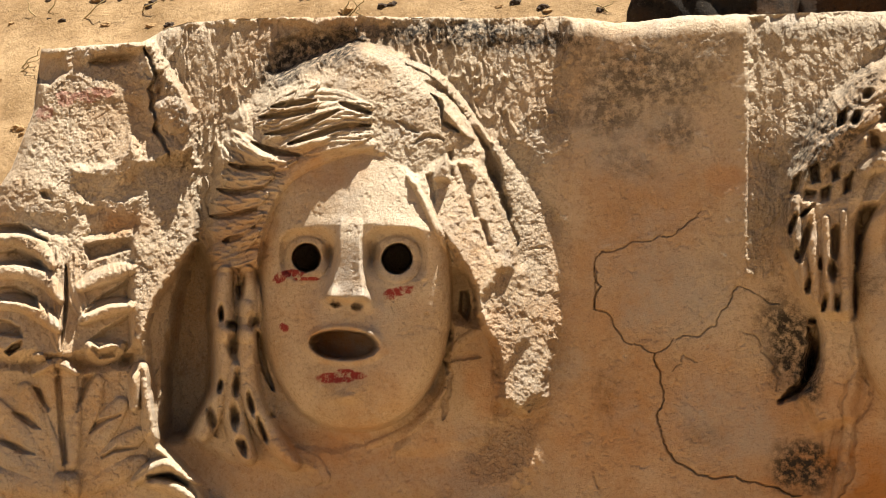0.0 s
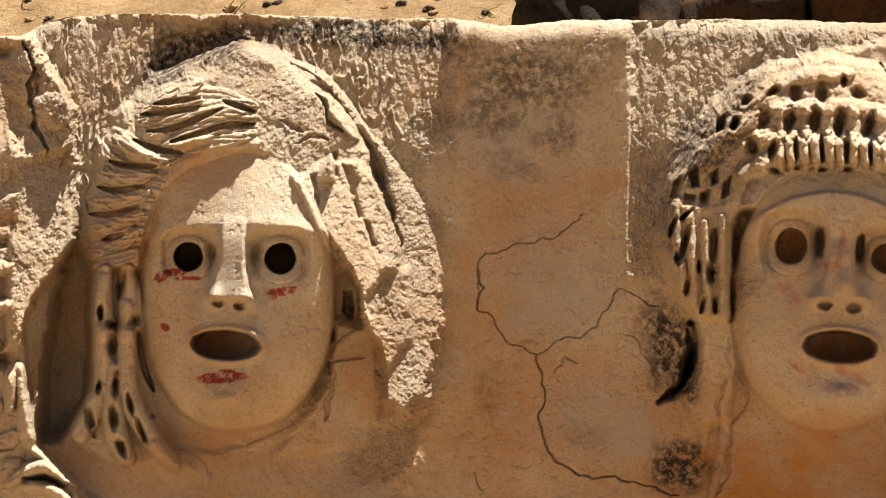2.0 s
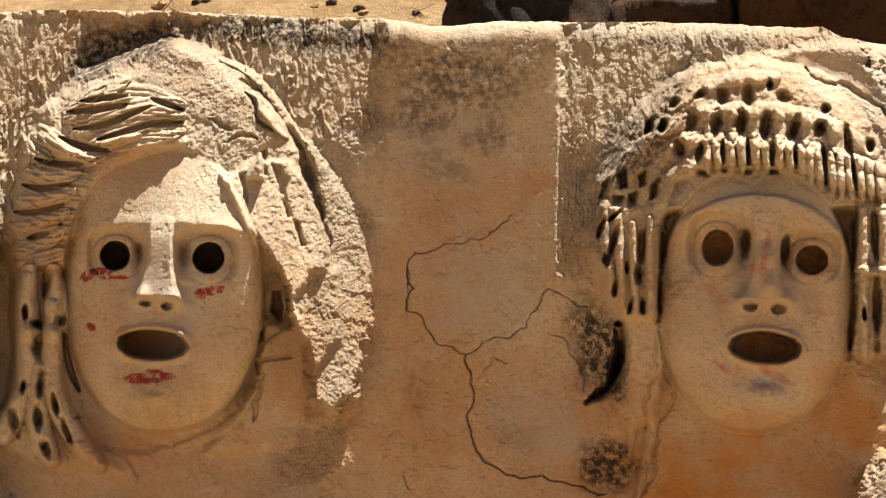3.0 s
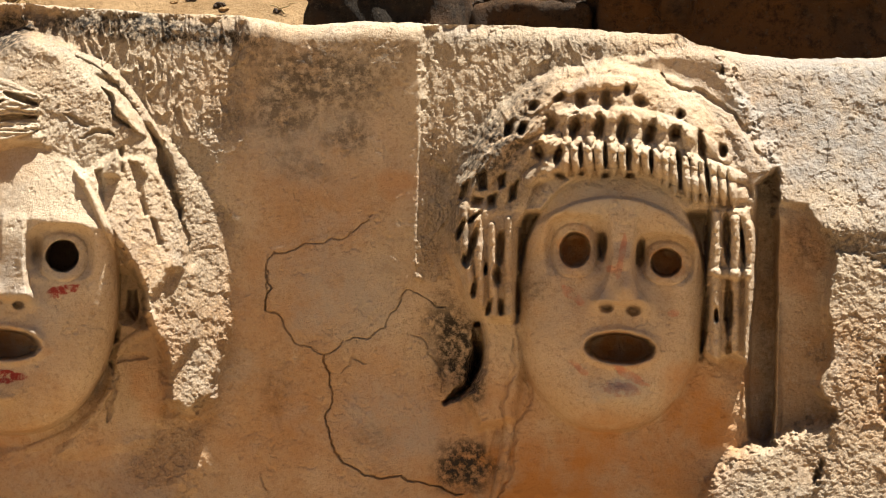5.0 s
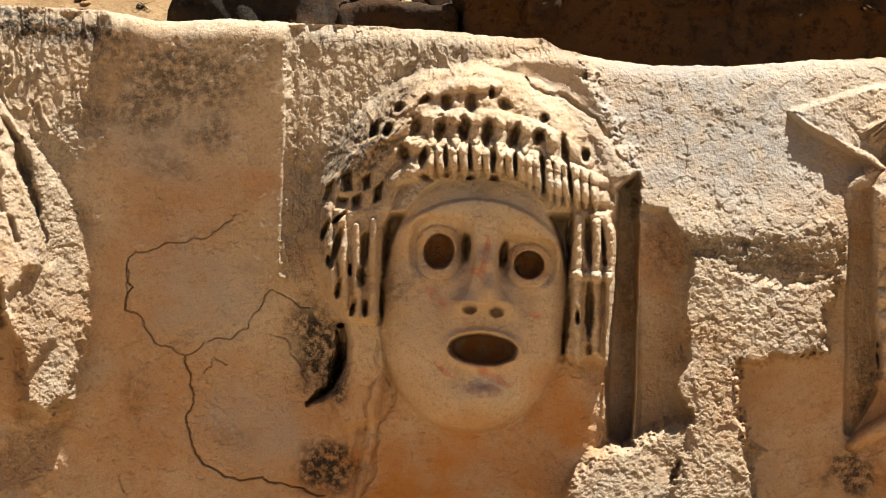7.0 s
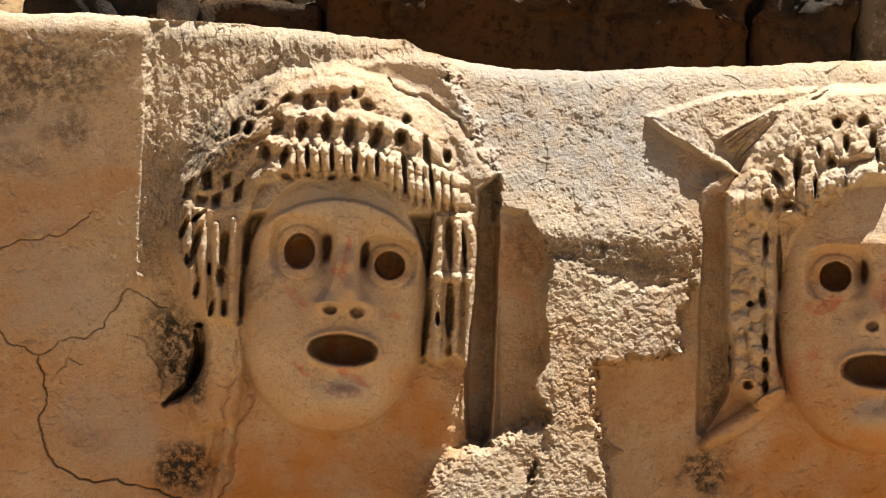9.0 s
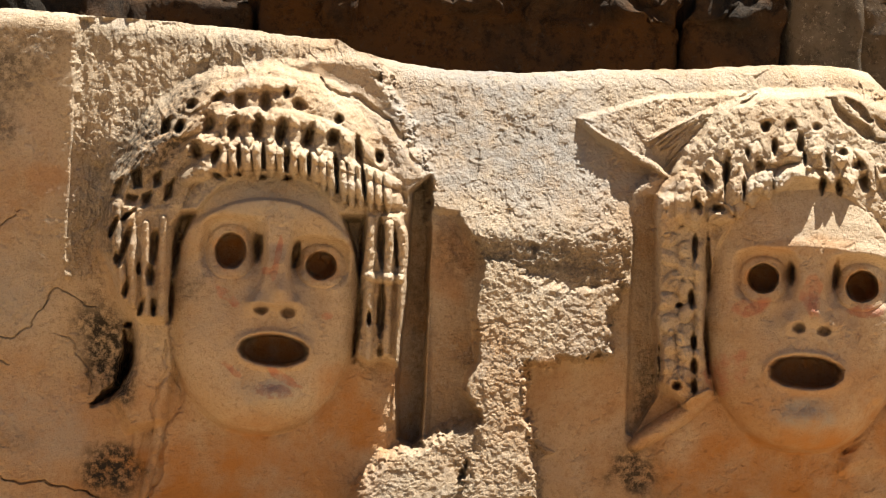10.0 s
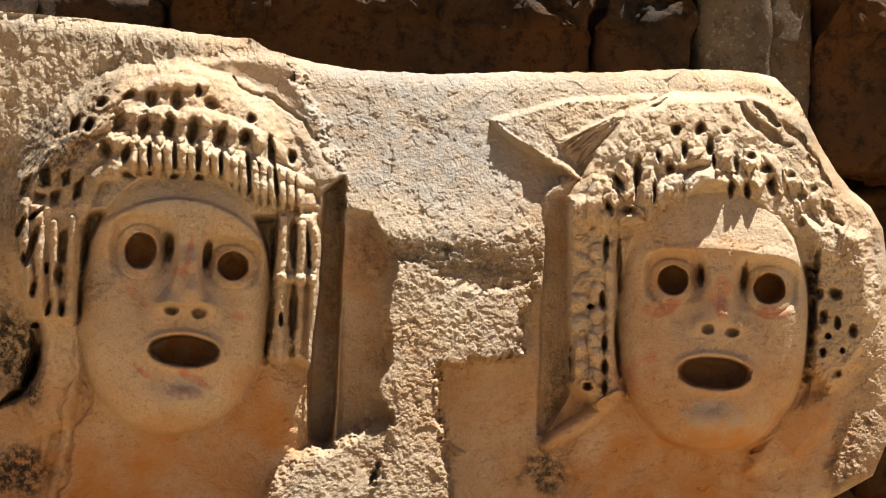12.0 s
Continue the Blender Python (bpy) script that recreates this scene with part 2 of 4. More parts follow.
    def area(self, pts, edge=6.0, wobble=4.0, seed=0):
        """How far inside a closed outline each place lies: 0 outside, 1 inside, over a soft edge."""
        p = np.array(pts, float)
        m = edge * 2 + wobble * 2
        win = self.window(p[:, 0].min() - m, p[:, 1].min() - m, p[:, 0].max() + m, p[:, 1].max() + m)
        x, y = self.x[win], self.y[win]
        x, y = x + 1.3 * wobble * fbm(x, y, 34, 5, seed + 11, 0.68), y + 1.3 * wobble * fbm(x, y, 34, 5, seed + 23, 0.68)
        inside, d = np.zeros(x.shape, bool), np.full(x.shape, 1e9)
        for a, b in zip(p, np.roll(p, -1, 0)):
            hit = ((a[1] > y) != (b[1] > y)) & (x < (b[0] - a[0]) * (y - a[1]) / (b[1] - a[1] + 1e-9) + a[0])
            inside ^= hit
            n = np.hypot(*(b - a)) ** 2 + 1e-9
            k = np.clip(((x - a[0]) * (b[0] - a[0]) + (y - a[1]) * (b[1] - a[1])) / n, 0, 1)
            d = np.minimum(d, np.hypot(x - a[0] - k * (b[0] - a[0]), y - a[1] - k * (b[1] - a[1])))
        return win, smooth(np.where(inside, d, -d), -edge, edge)

    def level(self, pts, h, edge=6.0, wobble=4.0, seed=0, slope=(0, 0), at=(0, 0), part=None):
        """Brings the stone inside the outline to a height, which may slope."""
        win, k = self.area(pts, edge, wobble, seed)
        hh = h + slope[0] * (self.x[win] - at[0]) + slope[1] * (self.y[win] - at[1])
        H[win] = H[win] * (1 - k) + hh * k
        if part is not None:
            PART[win][k > 0.5] = part

    def pit(self, depth, *outlines, edge=3.5, wobble=2.0):
        """Hollows of any outline, cut straight in."""
        for i, pts in enumerate(outlines):
            win, k = self.area(pts, edge, wobble, i + 40)
            H[win] -= depth * k

    def locks(self, h, w, *lines, groove=0.16):
        """Full round locks of hair, each combed into finer strands along its length."""
        for i, pts in enumerate(lines):
            win, d, k = self.line(pts, w * 1.3)
            ww = w * (1 - 0.65 * np.abs(2 * k - 1) ** 4) * (0.9 + 0.25 * value_noise(self.x[win], self.y[win], 30, i))
            body = np.sqrt(np.clip(1 - (d / ww) ** 2, 0, 1))
            H[win] += h * body * (1 - groove * (1 + np.cos(d / ww * 8.5 + 3 * k)))

    def rough(self, pts, amount, edge=12.0, seed=0):
        win, k = self.area(pts, edge, 8.0, seed)
        ROUGH[win] = np.maximum(ROUGH[win], k * amount)

    def chips(self, pts, amount, edge=9.0, seed=0):
        """Broken stone: small scales that lean back, each above the next."""
        win, k = self.area(pts, edge, 16.0, seed)
        CHIPS[win] = np.maximum(CHIPS[win], k * amount)

    def chisel(self, pts, amount, edge=12.0, seed=0):
        win, k = self.area(pts, edge, 8.0, seed)
        CHISEL[win] = np.maximum(CHISEL[win], k * amount)

    def mark(self, layer, channel, cx, cy, rx, ry, turn=0, amount=1.0):
        """Stains, shade or bounced light put into the colour, or traces of paint, with ragged outlines."""
        win, q = self.oval(cx, cy, rx, ry, turn, 1.7)
        q = q + 0.45 * fbm(self.x[win], self.y[win], max(rx, ry) * 0.55, 4, int(cx) % 17)
        layer[..., channel][win] = np.maximum(layer[..., channel][win], amount * (1 - smooth(q, *((0.35, 1.25) if layer is STAIN_SHADE else (0.80, 1.02)))))

    def claim(self, part, *ovals):
        for o in ovals:
            win, q = self.oval(*o)
            PART[win][q < 1] = part


# Three camera turns; the carvings are placed from pixel positions in these views.
LEFT, MIDDLE, RIGHT = CameraView(90.160, 1.569, 16.360), CameraView(89.998, 0.302, 2.564), CameraView(90.218, -1.152, -12.621)


def face(sh, cx, cy, rx, ry, turn, part, lean, eyes, nose, mouth, base=95.0, brow=-0.48, curve=0.10, ledge=2.0, deep=200.0, rise=(6, 40), turned=0.55, gape=120, nostril=17):
    """A mask's face: forehead leaning out to the brows, sockets, pierced eyes, nose and open mouth."""
    win, q = sh.oval(cx, cy, rx, ry, turn, 1.1, 2.2)
    c, s = math.cos(radians(turn)), math.sin(radians(turn))
    x, y = sh.x[win] - cx, sh.y[win] - cy
    x = x + 3 * fbm(sh.x[win], sh.y[win], 60, 2, part + 70)
    y = y + 2 * fbm(sh.x[win], sh.y[win], 45, 3, part + 75)
    a, b = (c * x + s * y) / rx, (-s * x + c * y) / ry
    (x0, y0), (x1, y1), w, w2 = nose
    bl = brow + curve * np.abs(a) ** 2.2
    up = np.clip((b + 1) / (bl + 1), 0, 1)
    front = base + lean * up + ledge * smooth(up, 0.84, 0.97) - lean * turned * np.clip(-a + 0.15, 0, 1) * up
    down = smooth(b - bl, 0.0, 0.30)
    nose_x = x0 - cx + (x1 - x0) * np.clip((sh.y[win] - y0) / (y1 - y0), 0, 1)
    bridge = (1 - smooth(np.abs(sh.x[win] - cx - nose_x), w * 0.9, w * 1.5)) * (1 - smooth(sh.y[win], y0 + 30, y1 - 10))
    front = front - down * (1 - bridge) * (ledge + 4) - np.clip(b - bl, 0, 2) * (9 + 5 * np.abs(a))
    front = front - np.where(a > 0, 6, 17) * np.abs(a) ** 3 - 46 * np.clip(q, 0, 1) ** 11 * (0.1 + 0.9 * smooth(b, -0.75, -0.25))
    k = smooth(1.02 - q, 0, 0.045)
    H[win] = H[win] * (1 - k) + front * k
    PART[win][q < 1.01] = part
    FACE[win] = np.maximum(FACE[win], k)
    for ex, ey, ew, eh in eyes:
        inner = 1 if ex < x0 else -1
        win, q = sh.oval(ex + inner * ew * 0.15, ey - eh * 0.15, ew * 2.15, eh * 1.95, turn, 1.3, 3.4)
        q = q + 0.03 * fbm(sh.x[win], sh.y[win], 25, 3, 5)
        H[win] -= 25 * (1 - smooth(q, 0.74, 1.04)) * (1 - smooth((sh.y[win] - ey) / eh, 0.0, 2.0))
        sh.soft(-26, ex + inner * ew * 1.65, ey - eh * 0.35, ew * 0.42, eh * 0.75, turn)
        sh.bump(16, ex, ey + eh * 0.05, ew * 1.6, eh * 1.55, turn, 2.2)
        sh.holes(deep, (ex, ey, ew, eh, turn), sharp=0.10, ragged=0.05)
    win, d, k = sh.line([(x0, y0), (x1, y1)], w2 * 1.8)
    ww = w + (w2 - w) * k ** 2.2
    end = 1 - smooth(sh.y[win] + 0.10 * np.abs(sh.x[win] - x1), y1 - 2, y1 + 14)
    H[win] += (rise[0] * smooth(k, 0, 0.3) + rise[1] * k) * (1 - smooth(d + 1.5 * fbm(sh.x[win], sh.y[win], 16, 2, 3), ww * 0.72, ww * 1.12)) * end
    for side in (-1, 1):
        sh.soft(nostril, x1 + side * w2 * 0.80, y1 - 1 + side * 3, w2 * 0.50, w2 * 0.46)
        sh.soft(-12, x1 + side * w2 * 1.45, y1 - 16, w2 * 0.45, w2 * 0.8)
        sh.holes(40, (x1 + side * w2 * 0.48, y1 + 11 + side * 3, w2 * 0.26, w2 * 0.20), sharp=0.4, ragged=0.15)
    mx, my, mw, mh, mt = mouth
    win, q = sh.oval(mx, my, mw * 1.24, mh * 1.42, mt, 1.5, 2.1)
    H[win] += 7 * np.exp(-((q - 0.84) / 0.14) ** 2)
    sh.holes(gape, (mx, my, mw, mh, mt), sharp=0.12, power=2.15, ragged=0.06)
    sh.soft(11, mx, my + mh * 3.0, mw * 0.7, mh * 0.8)


def cap(sh, cx, cy, rx, ry, h, part, floor, turn=0, power=2.2):
    """The hair: a dome over the brow, down to a given height in the view."""
    win, q = sh.oval(cx, cy, rx, ry, turn, 1.1, power)
    q = np.clip(q + 0.045 * fbm(sh.x[win], sh.y[win], 70, 4, part, 0.6), 0, 2)
    k = smooth(1.0 - q, 0, 0.06) * (1 - smooth(sh.y[win], floor - 10, floor + 10))
    H[win] = H[win] * (1 - k) + k * (12 + (h - 12) * np.clip(1 - q ** 1.7, 0, 1) ** 0.62)
    PART[win][k > 0.5] = part


# broad swell of the face of the stone, and the rolled top edge
H += 2.2 * fbm(U, V, 420, 3, 1) + 1.1 * fbm(U, V, 90, 3, 2)

# chiselled ground between the carvings
LEFT.chisel([(250, 40), (1000, 30), (1010, 250), (880, 240), (640, 70), (430, 250), (345, 470), (335, 260)], 1.0, 14, 1)
MIDDLE.chisel([(690, 45), (1100, 40), (1200, 90), (1010, 110), (760, 300), (735, 500), (675, 500)], 1.0, 10, 2)

# ---- the stretch with the acanthus and the first mask ----
LEFT.level([(-120, 60), (270, 75), (345, 200), (342, 430), (262, 560), (272, 690), (285, 790), (400, 890), (-120, 900)], 104, 9, 6, 1,
           (-0.04, 0.03), (100, 480), 4)
LEFT.level([(-120, 330), (342, 290), (344, 430), (262, 560), (252, 610), (110, 640), (-120, 620)], 96, 16, 6, 2, (-0.12, 0.36), (150, 450), 4)
LEFT.level([(-100, 40), (262, 75), (300, 250), (200, 380), (-100, 420)], 38, 60, 10, 5, (-0.10, 0.40), (150, 300), 4)
LEFT.rough([(-100, 60), (265, 80), (345, 210), (340, 430), (240, 560), (210, 480), (60, 520), (-60, 380)], 0.62, 20, 3)
LEFT.soft(10, 210, 300, 60, 70, -30)
LEFT.soft(9, 90, 330, 60, 40, 10)
LEFT.soft(8, 190, 160, 70, 40, 0)
LEFT.holes(34, (200, 105, 28, 8, -4), (80, 345, 12, 7, 30), (190, 385, 44, 20, 6), (60, 385, 40, 18, 10), sharp=0.9)
LEFT.cuts(26, 5, [(255, 85), (275, 130), (268, 190), (275, 230), (300, 285)], wobble=3)
LEFT.bump(18, 305, 205, 36, 34)
LEFT.level([(258, 560), (345, 440), (352, 600), (345, 775), (280, 790), (268, 690)], 14, 8, 5, 7, (-0.9, 0.0), (290, 600))
LEFT.level([(344, 425), (372, 480), (388, 560), (372, 700), (338, 770), (292, 782), (298, 640), (318, 520)], -105, 14, 4, 8)
LEFT.chisel([(344, 425), (372, 480), (388, 560), (372, 700), (338, 770), (270, 782), (268, 640), (300, 520)], 0.7, 8, 8)
# leaves: fronds that curl over, with hollows of their own outline between them
LEFT.pit(30, [(60, 102), (112, 98), (118, 128), (88, 150), (66, 142)], [(160, 112), (185, 98), (238, 96), (232, 108), (190, 117)], [(275, 130), (290, 125), (288, 172), (276, 180)], edge=6)
LEFT.level([(128, 300), (205, 290), (235, 245), (246, 285), (215, 335), (150, 356), (128, 330)], 60, 9, 5, 41, (-0.02, -0.10), (180, 310), 4)
LEFT.level([(152, 418), (158, 385), (205, 362), (250, 345), (250, 400), (200, 414)], 62, 7, 5, 42, (0, -0.10), (200, 390), 4)
LEFT.level([(-40, 372), (20, 358), (90, 372), (140, 385), (120, 425), (60, 408), (-40, 420)], 74, 7, 5, 43, (0, -0.12), (60, 390), 4)
LEFT.ridges(30, 17, [(-30, 425), (30, 416), (72, 440), (92, 470)], [(-30, 484), (35, 476), (82, 492), (108, 530)], [(-20, 538), (30, 532), (70, 552), (104, 582)],
            [(142, 510), (172, 492), (210, 480), (238, 476)], [(146, 568), (172, 550), (205, 541), (236, 541)], [(158, 612), (170, 634), (205, 622), (216, 612)], taper=0.5)
LEFT.locks(16, 16, [(130, 450), (128, 500), (146, 560)], [(98, 440), (98, 500), (100, 570), (106, 620)], [(244, 460), (244, 540), (248, 610)])
LEFT.pit(46, [(-40, 452), (30, 444), (70, 462), (80, 478), (30, 468), (-40, 474)], [(-40, 508), (30, 508), (66, 526), (68, 546), (30, 534), (-40, 530)],
         [(-40, 566), (10, 568), (36, 582), (40, 596), (-40, 586)], [(8, 622), (22, 610), (38, 606), (36, 618), (16, 628)], [(-40, 396), (40, 398), (84, 426), (30, 414), (-40, 410)])
LEFT.pit(28, [(148, 556), (172, 530), (230, 496), (231, 538), (190, 540)], [(164, 602), (190, 580), (230, 560), (232, 608), (222, 620), (200, 604)],
         [(164, 616), (176, 622), (208, 614), (202, 630), (176, 634)], [(206, 652), (218, 630), (236, 628), (232, 650), (216, 672)], [(150, 436), (190, 428), (234, 424), (232, 440), (160, 462)], edge=5)
LEFT.cuts(30, 5, [(117, 470), (118, 540), (108, 620)])
LEFT.level([(236, 445), (252, 350), (250, 300), (335, 270), (344, 430), (300, 490), (262, 560), (252, 625), (238, 560)], 92, 7, 8, 45, (-0.22, 0.42), (290, 430), 4)
LEFT.chips([(236, 445), (252, 350), (250, 300), (335, 270), (344, 430), (300, 490), (262, 560), (252, 625), (238, 560)], 0.4, 9, 46)
# the palmette below: a fan of leaves
LEFT.level([(-120, 640), (60, 652), (100, 632), (150, 655), (235, 645), (264, 700), (284, 790), (400, 890), (-120, 900)], 122, 10, 5, 17, (-0.06, -0.14), (100, 760), 4)
FAN = [(112, 850, 45, 690), (110, 852, -10, 716), (105, 858, -50, 770), (100, 870, -60, 836), (124, 850, 172, 676), (128, 852, 214, 716), (132, 858, 246, 770), (135, 866, 250, 820)]
LEFT.ridges(13, 22, *[[(x0, y0), ((x0 + x1) / 2 - 4, (y0 + y1) / 2), (x1, y1)] for x0, y0, x1, y1 in FAN], taper=0.35)
LEFT.ridges(20, 20, [(82, 650), (100, 720), (112, 820)], [(120, 652), (124, 720), (124, 820)], taper=0.25)
LEFT.pit(19, [(98, 668), (106, 666), (112, 740), (120, 818), (112, 822), (104, 740)], [(60, 686), (72, 690), (90, 722), (86, 728)], [(150, 668), (166, 664), (150, 700), (136, 728)],
         [(22, 730), (50, 734), (70, 758), (60, 758)], [(214, 734), (190, 744), (160, 766), (170, 748)], [(-10, 776), (30, 784), (60, 804), (40, 802)], [(244, 792), (200, 800), (182, 810), (206, 792)], edge=4)
LEFT.bump(34, 118, 862, 25, 28, 0, 3.0)
LEFT.chips([(98, 842), (118, 832), (142, 850), (130, 884), (104, 880)], 0.7, 6, 14)
LEFT.ridges(26, 9, [(60, 662), (100, 636), (138, 660)], [(62, 632), (78, 634)], taper=0.4)
LEFT.ridges(46, 15, [(238, 720), (238, 670), (252, 645), (262, 690), (264, 740), (268, 770), (290, 796), (340, 816), (385, 866)], [(240, 852), (275, 824), (310, 822), (350, 850)],
            [(262, 856), (300, 858), (340, 884)], taper=0.4)
LEFT.pit(40, [(352, 858), (372, 868), (384, 890), (362, 884)], [(262, 842), (300, 836), (330, 858), (300, 850)], edge=4)
# below the hair, the shoulder of the ground
LEFT.level([(285, 785), (350, 770), (520, 790), (600, 880), (400, 900)], 22, 16, 4, 3, (0, 0.2), (400, 820))
LEFT.level([(470, 690), (800, 690), (890, 760), (880, 900), (420, 900)], 30, 45, 10, 13)
# the veil over the head's far side, and the hair
cap(LEFT, 625, 430, 262, 350, 122, 1, 480)
LEFT.level([(868, 250), (940, 330), (988, 395), (990, 540), (965, 700), (930, 725), (880, 710), (880, 590), (905, 500), (890, 330)], 52, 10, 10, 9, (-0.85, 0.24), (930, 480))
LEFT.rough([(600, 85), (720, 90), (860, 230), (990, 390), (990, 560), (965, 720), (870, 720), (880, 540), (820, 480), (760, 340), (640, 250)], 0.42, 14, 4)
LEFT.chips([(862, 262), (930, 215), (958, 170), (1002, 225), (990, 265), (950, 330), (990, 392), (968, 430), (990, 520), (984, 600), (972, 660), (958, 722), (884, 712), (880, 600), (905, 510), (890, 420)], 1.0, 7, 6)
LEFT.level([(800, 810), (860, 765), (960, 735), (945, 830), (900, 900), (780, 900)], 20, 18, 14, 21, (-0.12, 0.24), (870, 820))
LEFT.chips([(820, 800), (870, 770), (950, 735), (940, 820), (900, 850), (830, 850)], 0.8, 16, 7)
LEFT.chips([(940, 160), (1012, 180), (1020, 260), (985, 330), (1010, 400), (1008, 600), (980, 740), (940, 760), (960, 600), (960, 330)], 0.45, 14, 11)
LEFT.chips([(870, 715), (960, 715), (950, 790), (880, 860), (800, 880), (820, 780)], 0.3, 18, 16)
LEFT.chips([(600, 90), (690, 85), (760, 150), (800, 240), (780, 290), (730, 300), (660, 255), (655, 180)], 0.32, 20, 12)
LEFT.ridges(17, 8, [(720, 110), (770, 128), (812, 175), (845, 225), (874, 268)], taper=0.5)
LEFT.pit(16, [(752, 146), (775, 148), (812, 182), (850, 235), (866, 264), (845, 262), (806, 208), (770, 172)], edge=6)
LEFT.ridges(17, 13, [(778, 172), (812, 212), (838, 246)], taper=0.8)
LEFT.cuts(22, 5, [(762, 166), (782, 200), (812, 234)], wobble=2)
LEFT.pit(60, [(815, 518), (826, 516), (832, 545), (828, 566), (814, 552)], [(790, 592), (797, 580), (803, 600), (792, 606)], [(786, 638), (796, 640), (800, 656), (792, 664)], edge=4)
LEFT.level([(795, 565), (872, 575), (885, 700), (860, 780), (760, 800), (700, 800), (780, 690)], 34, 12, 5, 12, (-0.15, 0), (820, 650))
LEFT.ridges(6, 9, [(786, 690), (760, 735), (710, 770), (650, 790)], [(868, 575), (820, 600), (798, 622)], taper=0.4)
LEFT.cuts(8, 5, [(798, 655), (788, 720), (784, 742)], [(800, 640), (826, 630), (850, 632)], wobble=3)
LEFT.chips([(700, 775), (785, 690), (792, 740), (720, 800)], 0.25, 10, 15)
# locks of hair
LEFT.locks(17, 17, [(455, 222), (500, 200), (560, 182)], [(470, 246), (510, 226), (570, 198), (655, 190)], [(500, 262), (560, 240), (600, 212), (655, 210)],
           [(480, 190), (520, 162), (560, 150)], [(520, 266), (580, 250), (655, 238)], [(462, 205), (500, 170), (520, 160)])
LEFT.locks(19, 17, [(402, 250), (430, 262), (480, 292), (520, 282)], [(392, 262), (400, 282), (430, 290)], [(414, 236), (440, 262), (480, 280)], [(388, 312), (420, 318), (480, 312)],
           [(376, 360), (415, 362), (470, 345)], [(370, 405), (400, 406), (460, 380)], [(368, 450), (400, 446), (455, 410)], [(380, 472), (420, 470), (462, 450)])
LEFT.strands(6, 4, [(655, 180), (600, 155), (540, 158), (480, 182), (446, 210)], [(652, 248), (590, 250), (530, 262), (488, 258), (458, 230)], 18, 2)
LEFT.strands(6, 4, [(408, 240), (440, 270), (520, 288)], [(368, 470), (415, 478), (462, 460)], 20, 4)
LEFT.cuts(34, 6, [(445, 252), (480, 268), (530, 275)], [(405, 290), (440, 300), (485, 298)], [(385, 335), (420, 344), (465, 332)],
          [(372, 383), (410, 384), (455, 370)], [(395, 428), (430, 418)], [(460, 208), (520, 202), (560, 192)], [(470, 238), (515, 232), (560, 212), (600, 195)],
          [(510, 255), (560, 240), (610, 222), (655, 222)], [(480, 190), (530, 182), (560, 178)], [(600, 182), (655, 200)])
face(LEFT, 627, 515, 172, 248, 0, 1, 66, [(543, 456, 25, 25), (703, 458, 27, 27)], ((621, 384), (614, 528), 22, 40), (609, 610, 60, 26, 2), deep=260, turned=0.8)
LEFT.ridges(13, 15, [(462, 420), (474, 350), (515, 300), (585, 268), (655, 255)], taper=0.3)
LEFT.level([(728, 322), (748, 352), (770, 395), (805, 445), (838, 505), (850, 560), (868, 600), (890, 540), (915, 500), (905, 420), (880, 330), (840, 285), (770, 285)],
           140, 7, 6, 4, (-0.45, 0.42), (780, 400), 1)
LEFT.level([(850, 540), (880, 480), (930, 470), (935, 600), (888, 650), (872, 610)], 118, 9, 8, 73, (-0.75, 0.25), (890, 540), 1)
LEFT.chips([(850, 540), (880, 480), (930, 470), (935, 600), (888, 650), (872, 610)], 0.8, 8, 73)
LEFT.ridges(12, 7, [(722, 312), (745, 345), (768, 396), (800, 450), (836, 500)], taper=0.4)
LEFT.level([(764, 318), (790, 275), (798, 290), (796, 318)], 128, 4, 2, 61, (0.2, 0.3), (780, 300), 1)
LEFT.pit(15, [(793, 272), (800, 266), (799, 312), (792, 312)], [(812, 290), (824, 292), (842, 318), (836, 345), (846, 384), (838, 386), (822, 340)], [(850, 388), (858, 392), (872, 430), (864, 436)],
         [(752, 310), (764, 308), (772, 345), (768, 360)], edge=3.5, wobble=4)
LEFT.cuts(9, 4, [(700, 215), (720, 225), (740, 235)], [(728, 255), (760, 240), (785, 250)], [(868, 300), (885, 350), (905, 400), (915, 440)], wobble=4)
# the long side lock: two strands, drilled through
LEFT.level([(382, 480), (455, 478), (462, 560), (470, 660), (505, 760), (560, 830), (420, 820), (330, 775), (385, 680), (372, 560)], 40, 10, 3, 2, part=1)
LEFT.ridges(50, 22, [(398, 485), (392, 540), (398, 590), (398, 650), (385, 710), (360, 770)], [(438, 485), (445, 530), (440, 585), (438, 640), (440, 700), (470, 760), (520, 820)],
            [(415, 650), (410, 710), (420, 770), (440, 810)], taper=0.3)
LEFT.bump(16, 398, 590, 20, 17), LEFT.bump(16, 438, 592, 20, 17), LEFT.bump(14, 430, 545, 20, 16)
LEFT.holes(95, (428, 505, 8, 24, 8), (392, 555, 5, 14), (410, 575, 10, 8), (450, 570, 8, 14, 14), (412, 612, 9, 20), (390, 683, 5, 14, 10), (418, 680, 7, 24, 4),
           (375, 740, 8, 26, -12), (415, 735, 8, 26, -6), (445, 715, 6, 20, -12), (465, 762, 6, 30, -22), (430, 790, 8, 20, -24), (483, 735, 8, 6), sharp=0.75)
LEFT.level([(454, 585), (466, 600), (482, 655), (525, 725), (590, 770), (640, 785), (590, 800), (520, 790), (480, 735), (460, 680)], 22, 7, 3, 62)
LEFT.cuts(40, 6, [(456, 590), (466, 650), (484, 690)], taper=0.5)
LEFT.locks(8, 30, [(470, 790), (520, 820), (575, 845)], groove=0.05)
LEFT.soft(15, 608, 704, 26, 11), LEFT.soft(9, 655, 592, 14, 18)
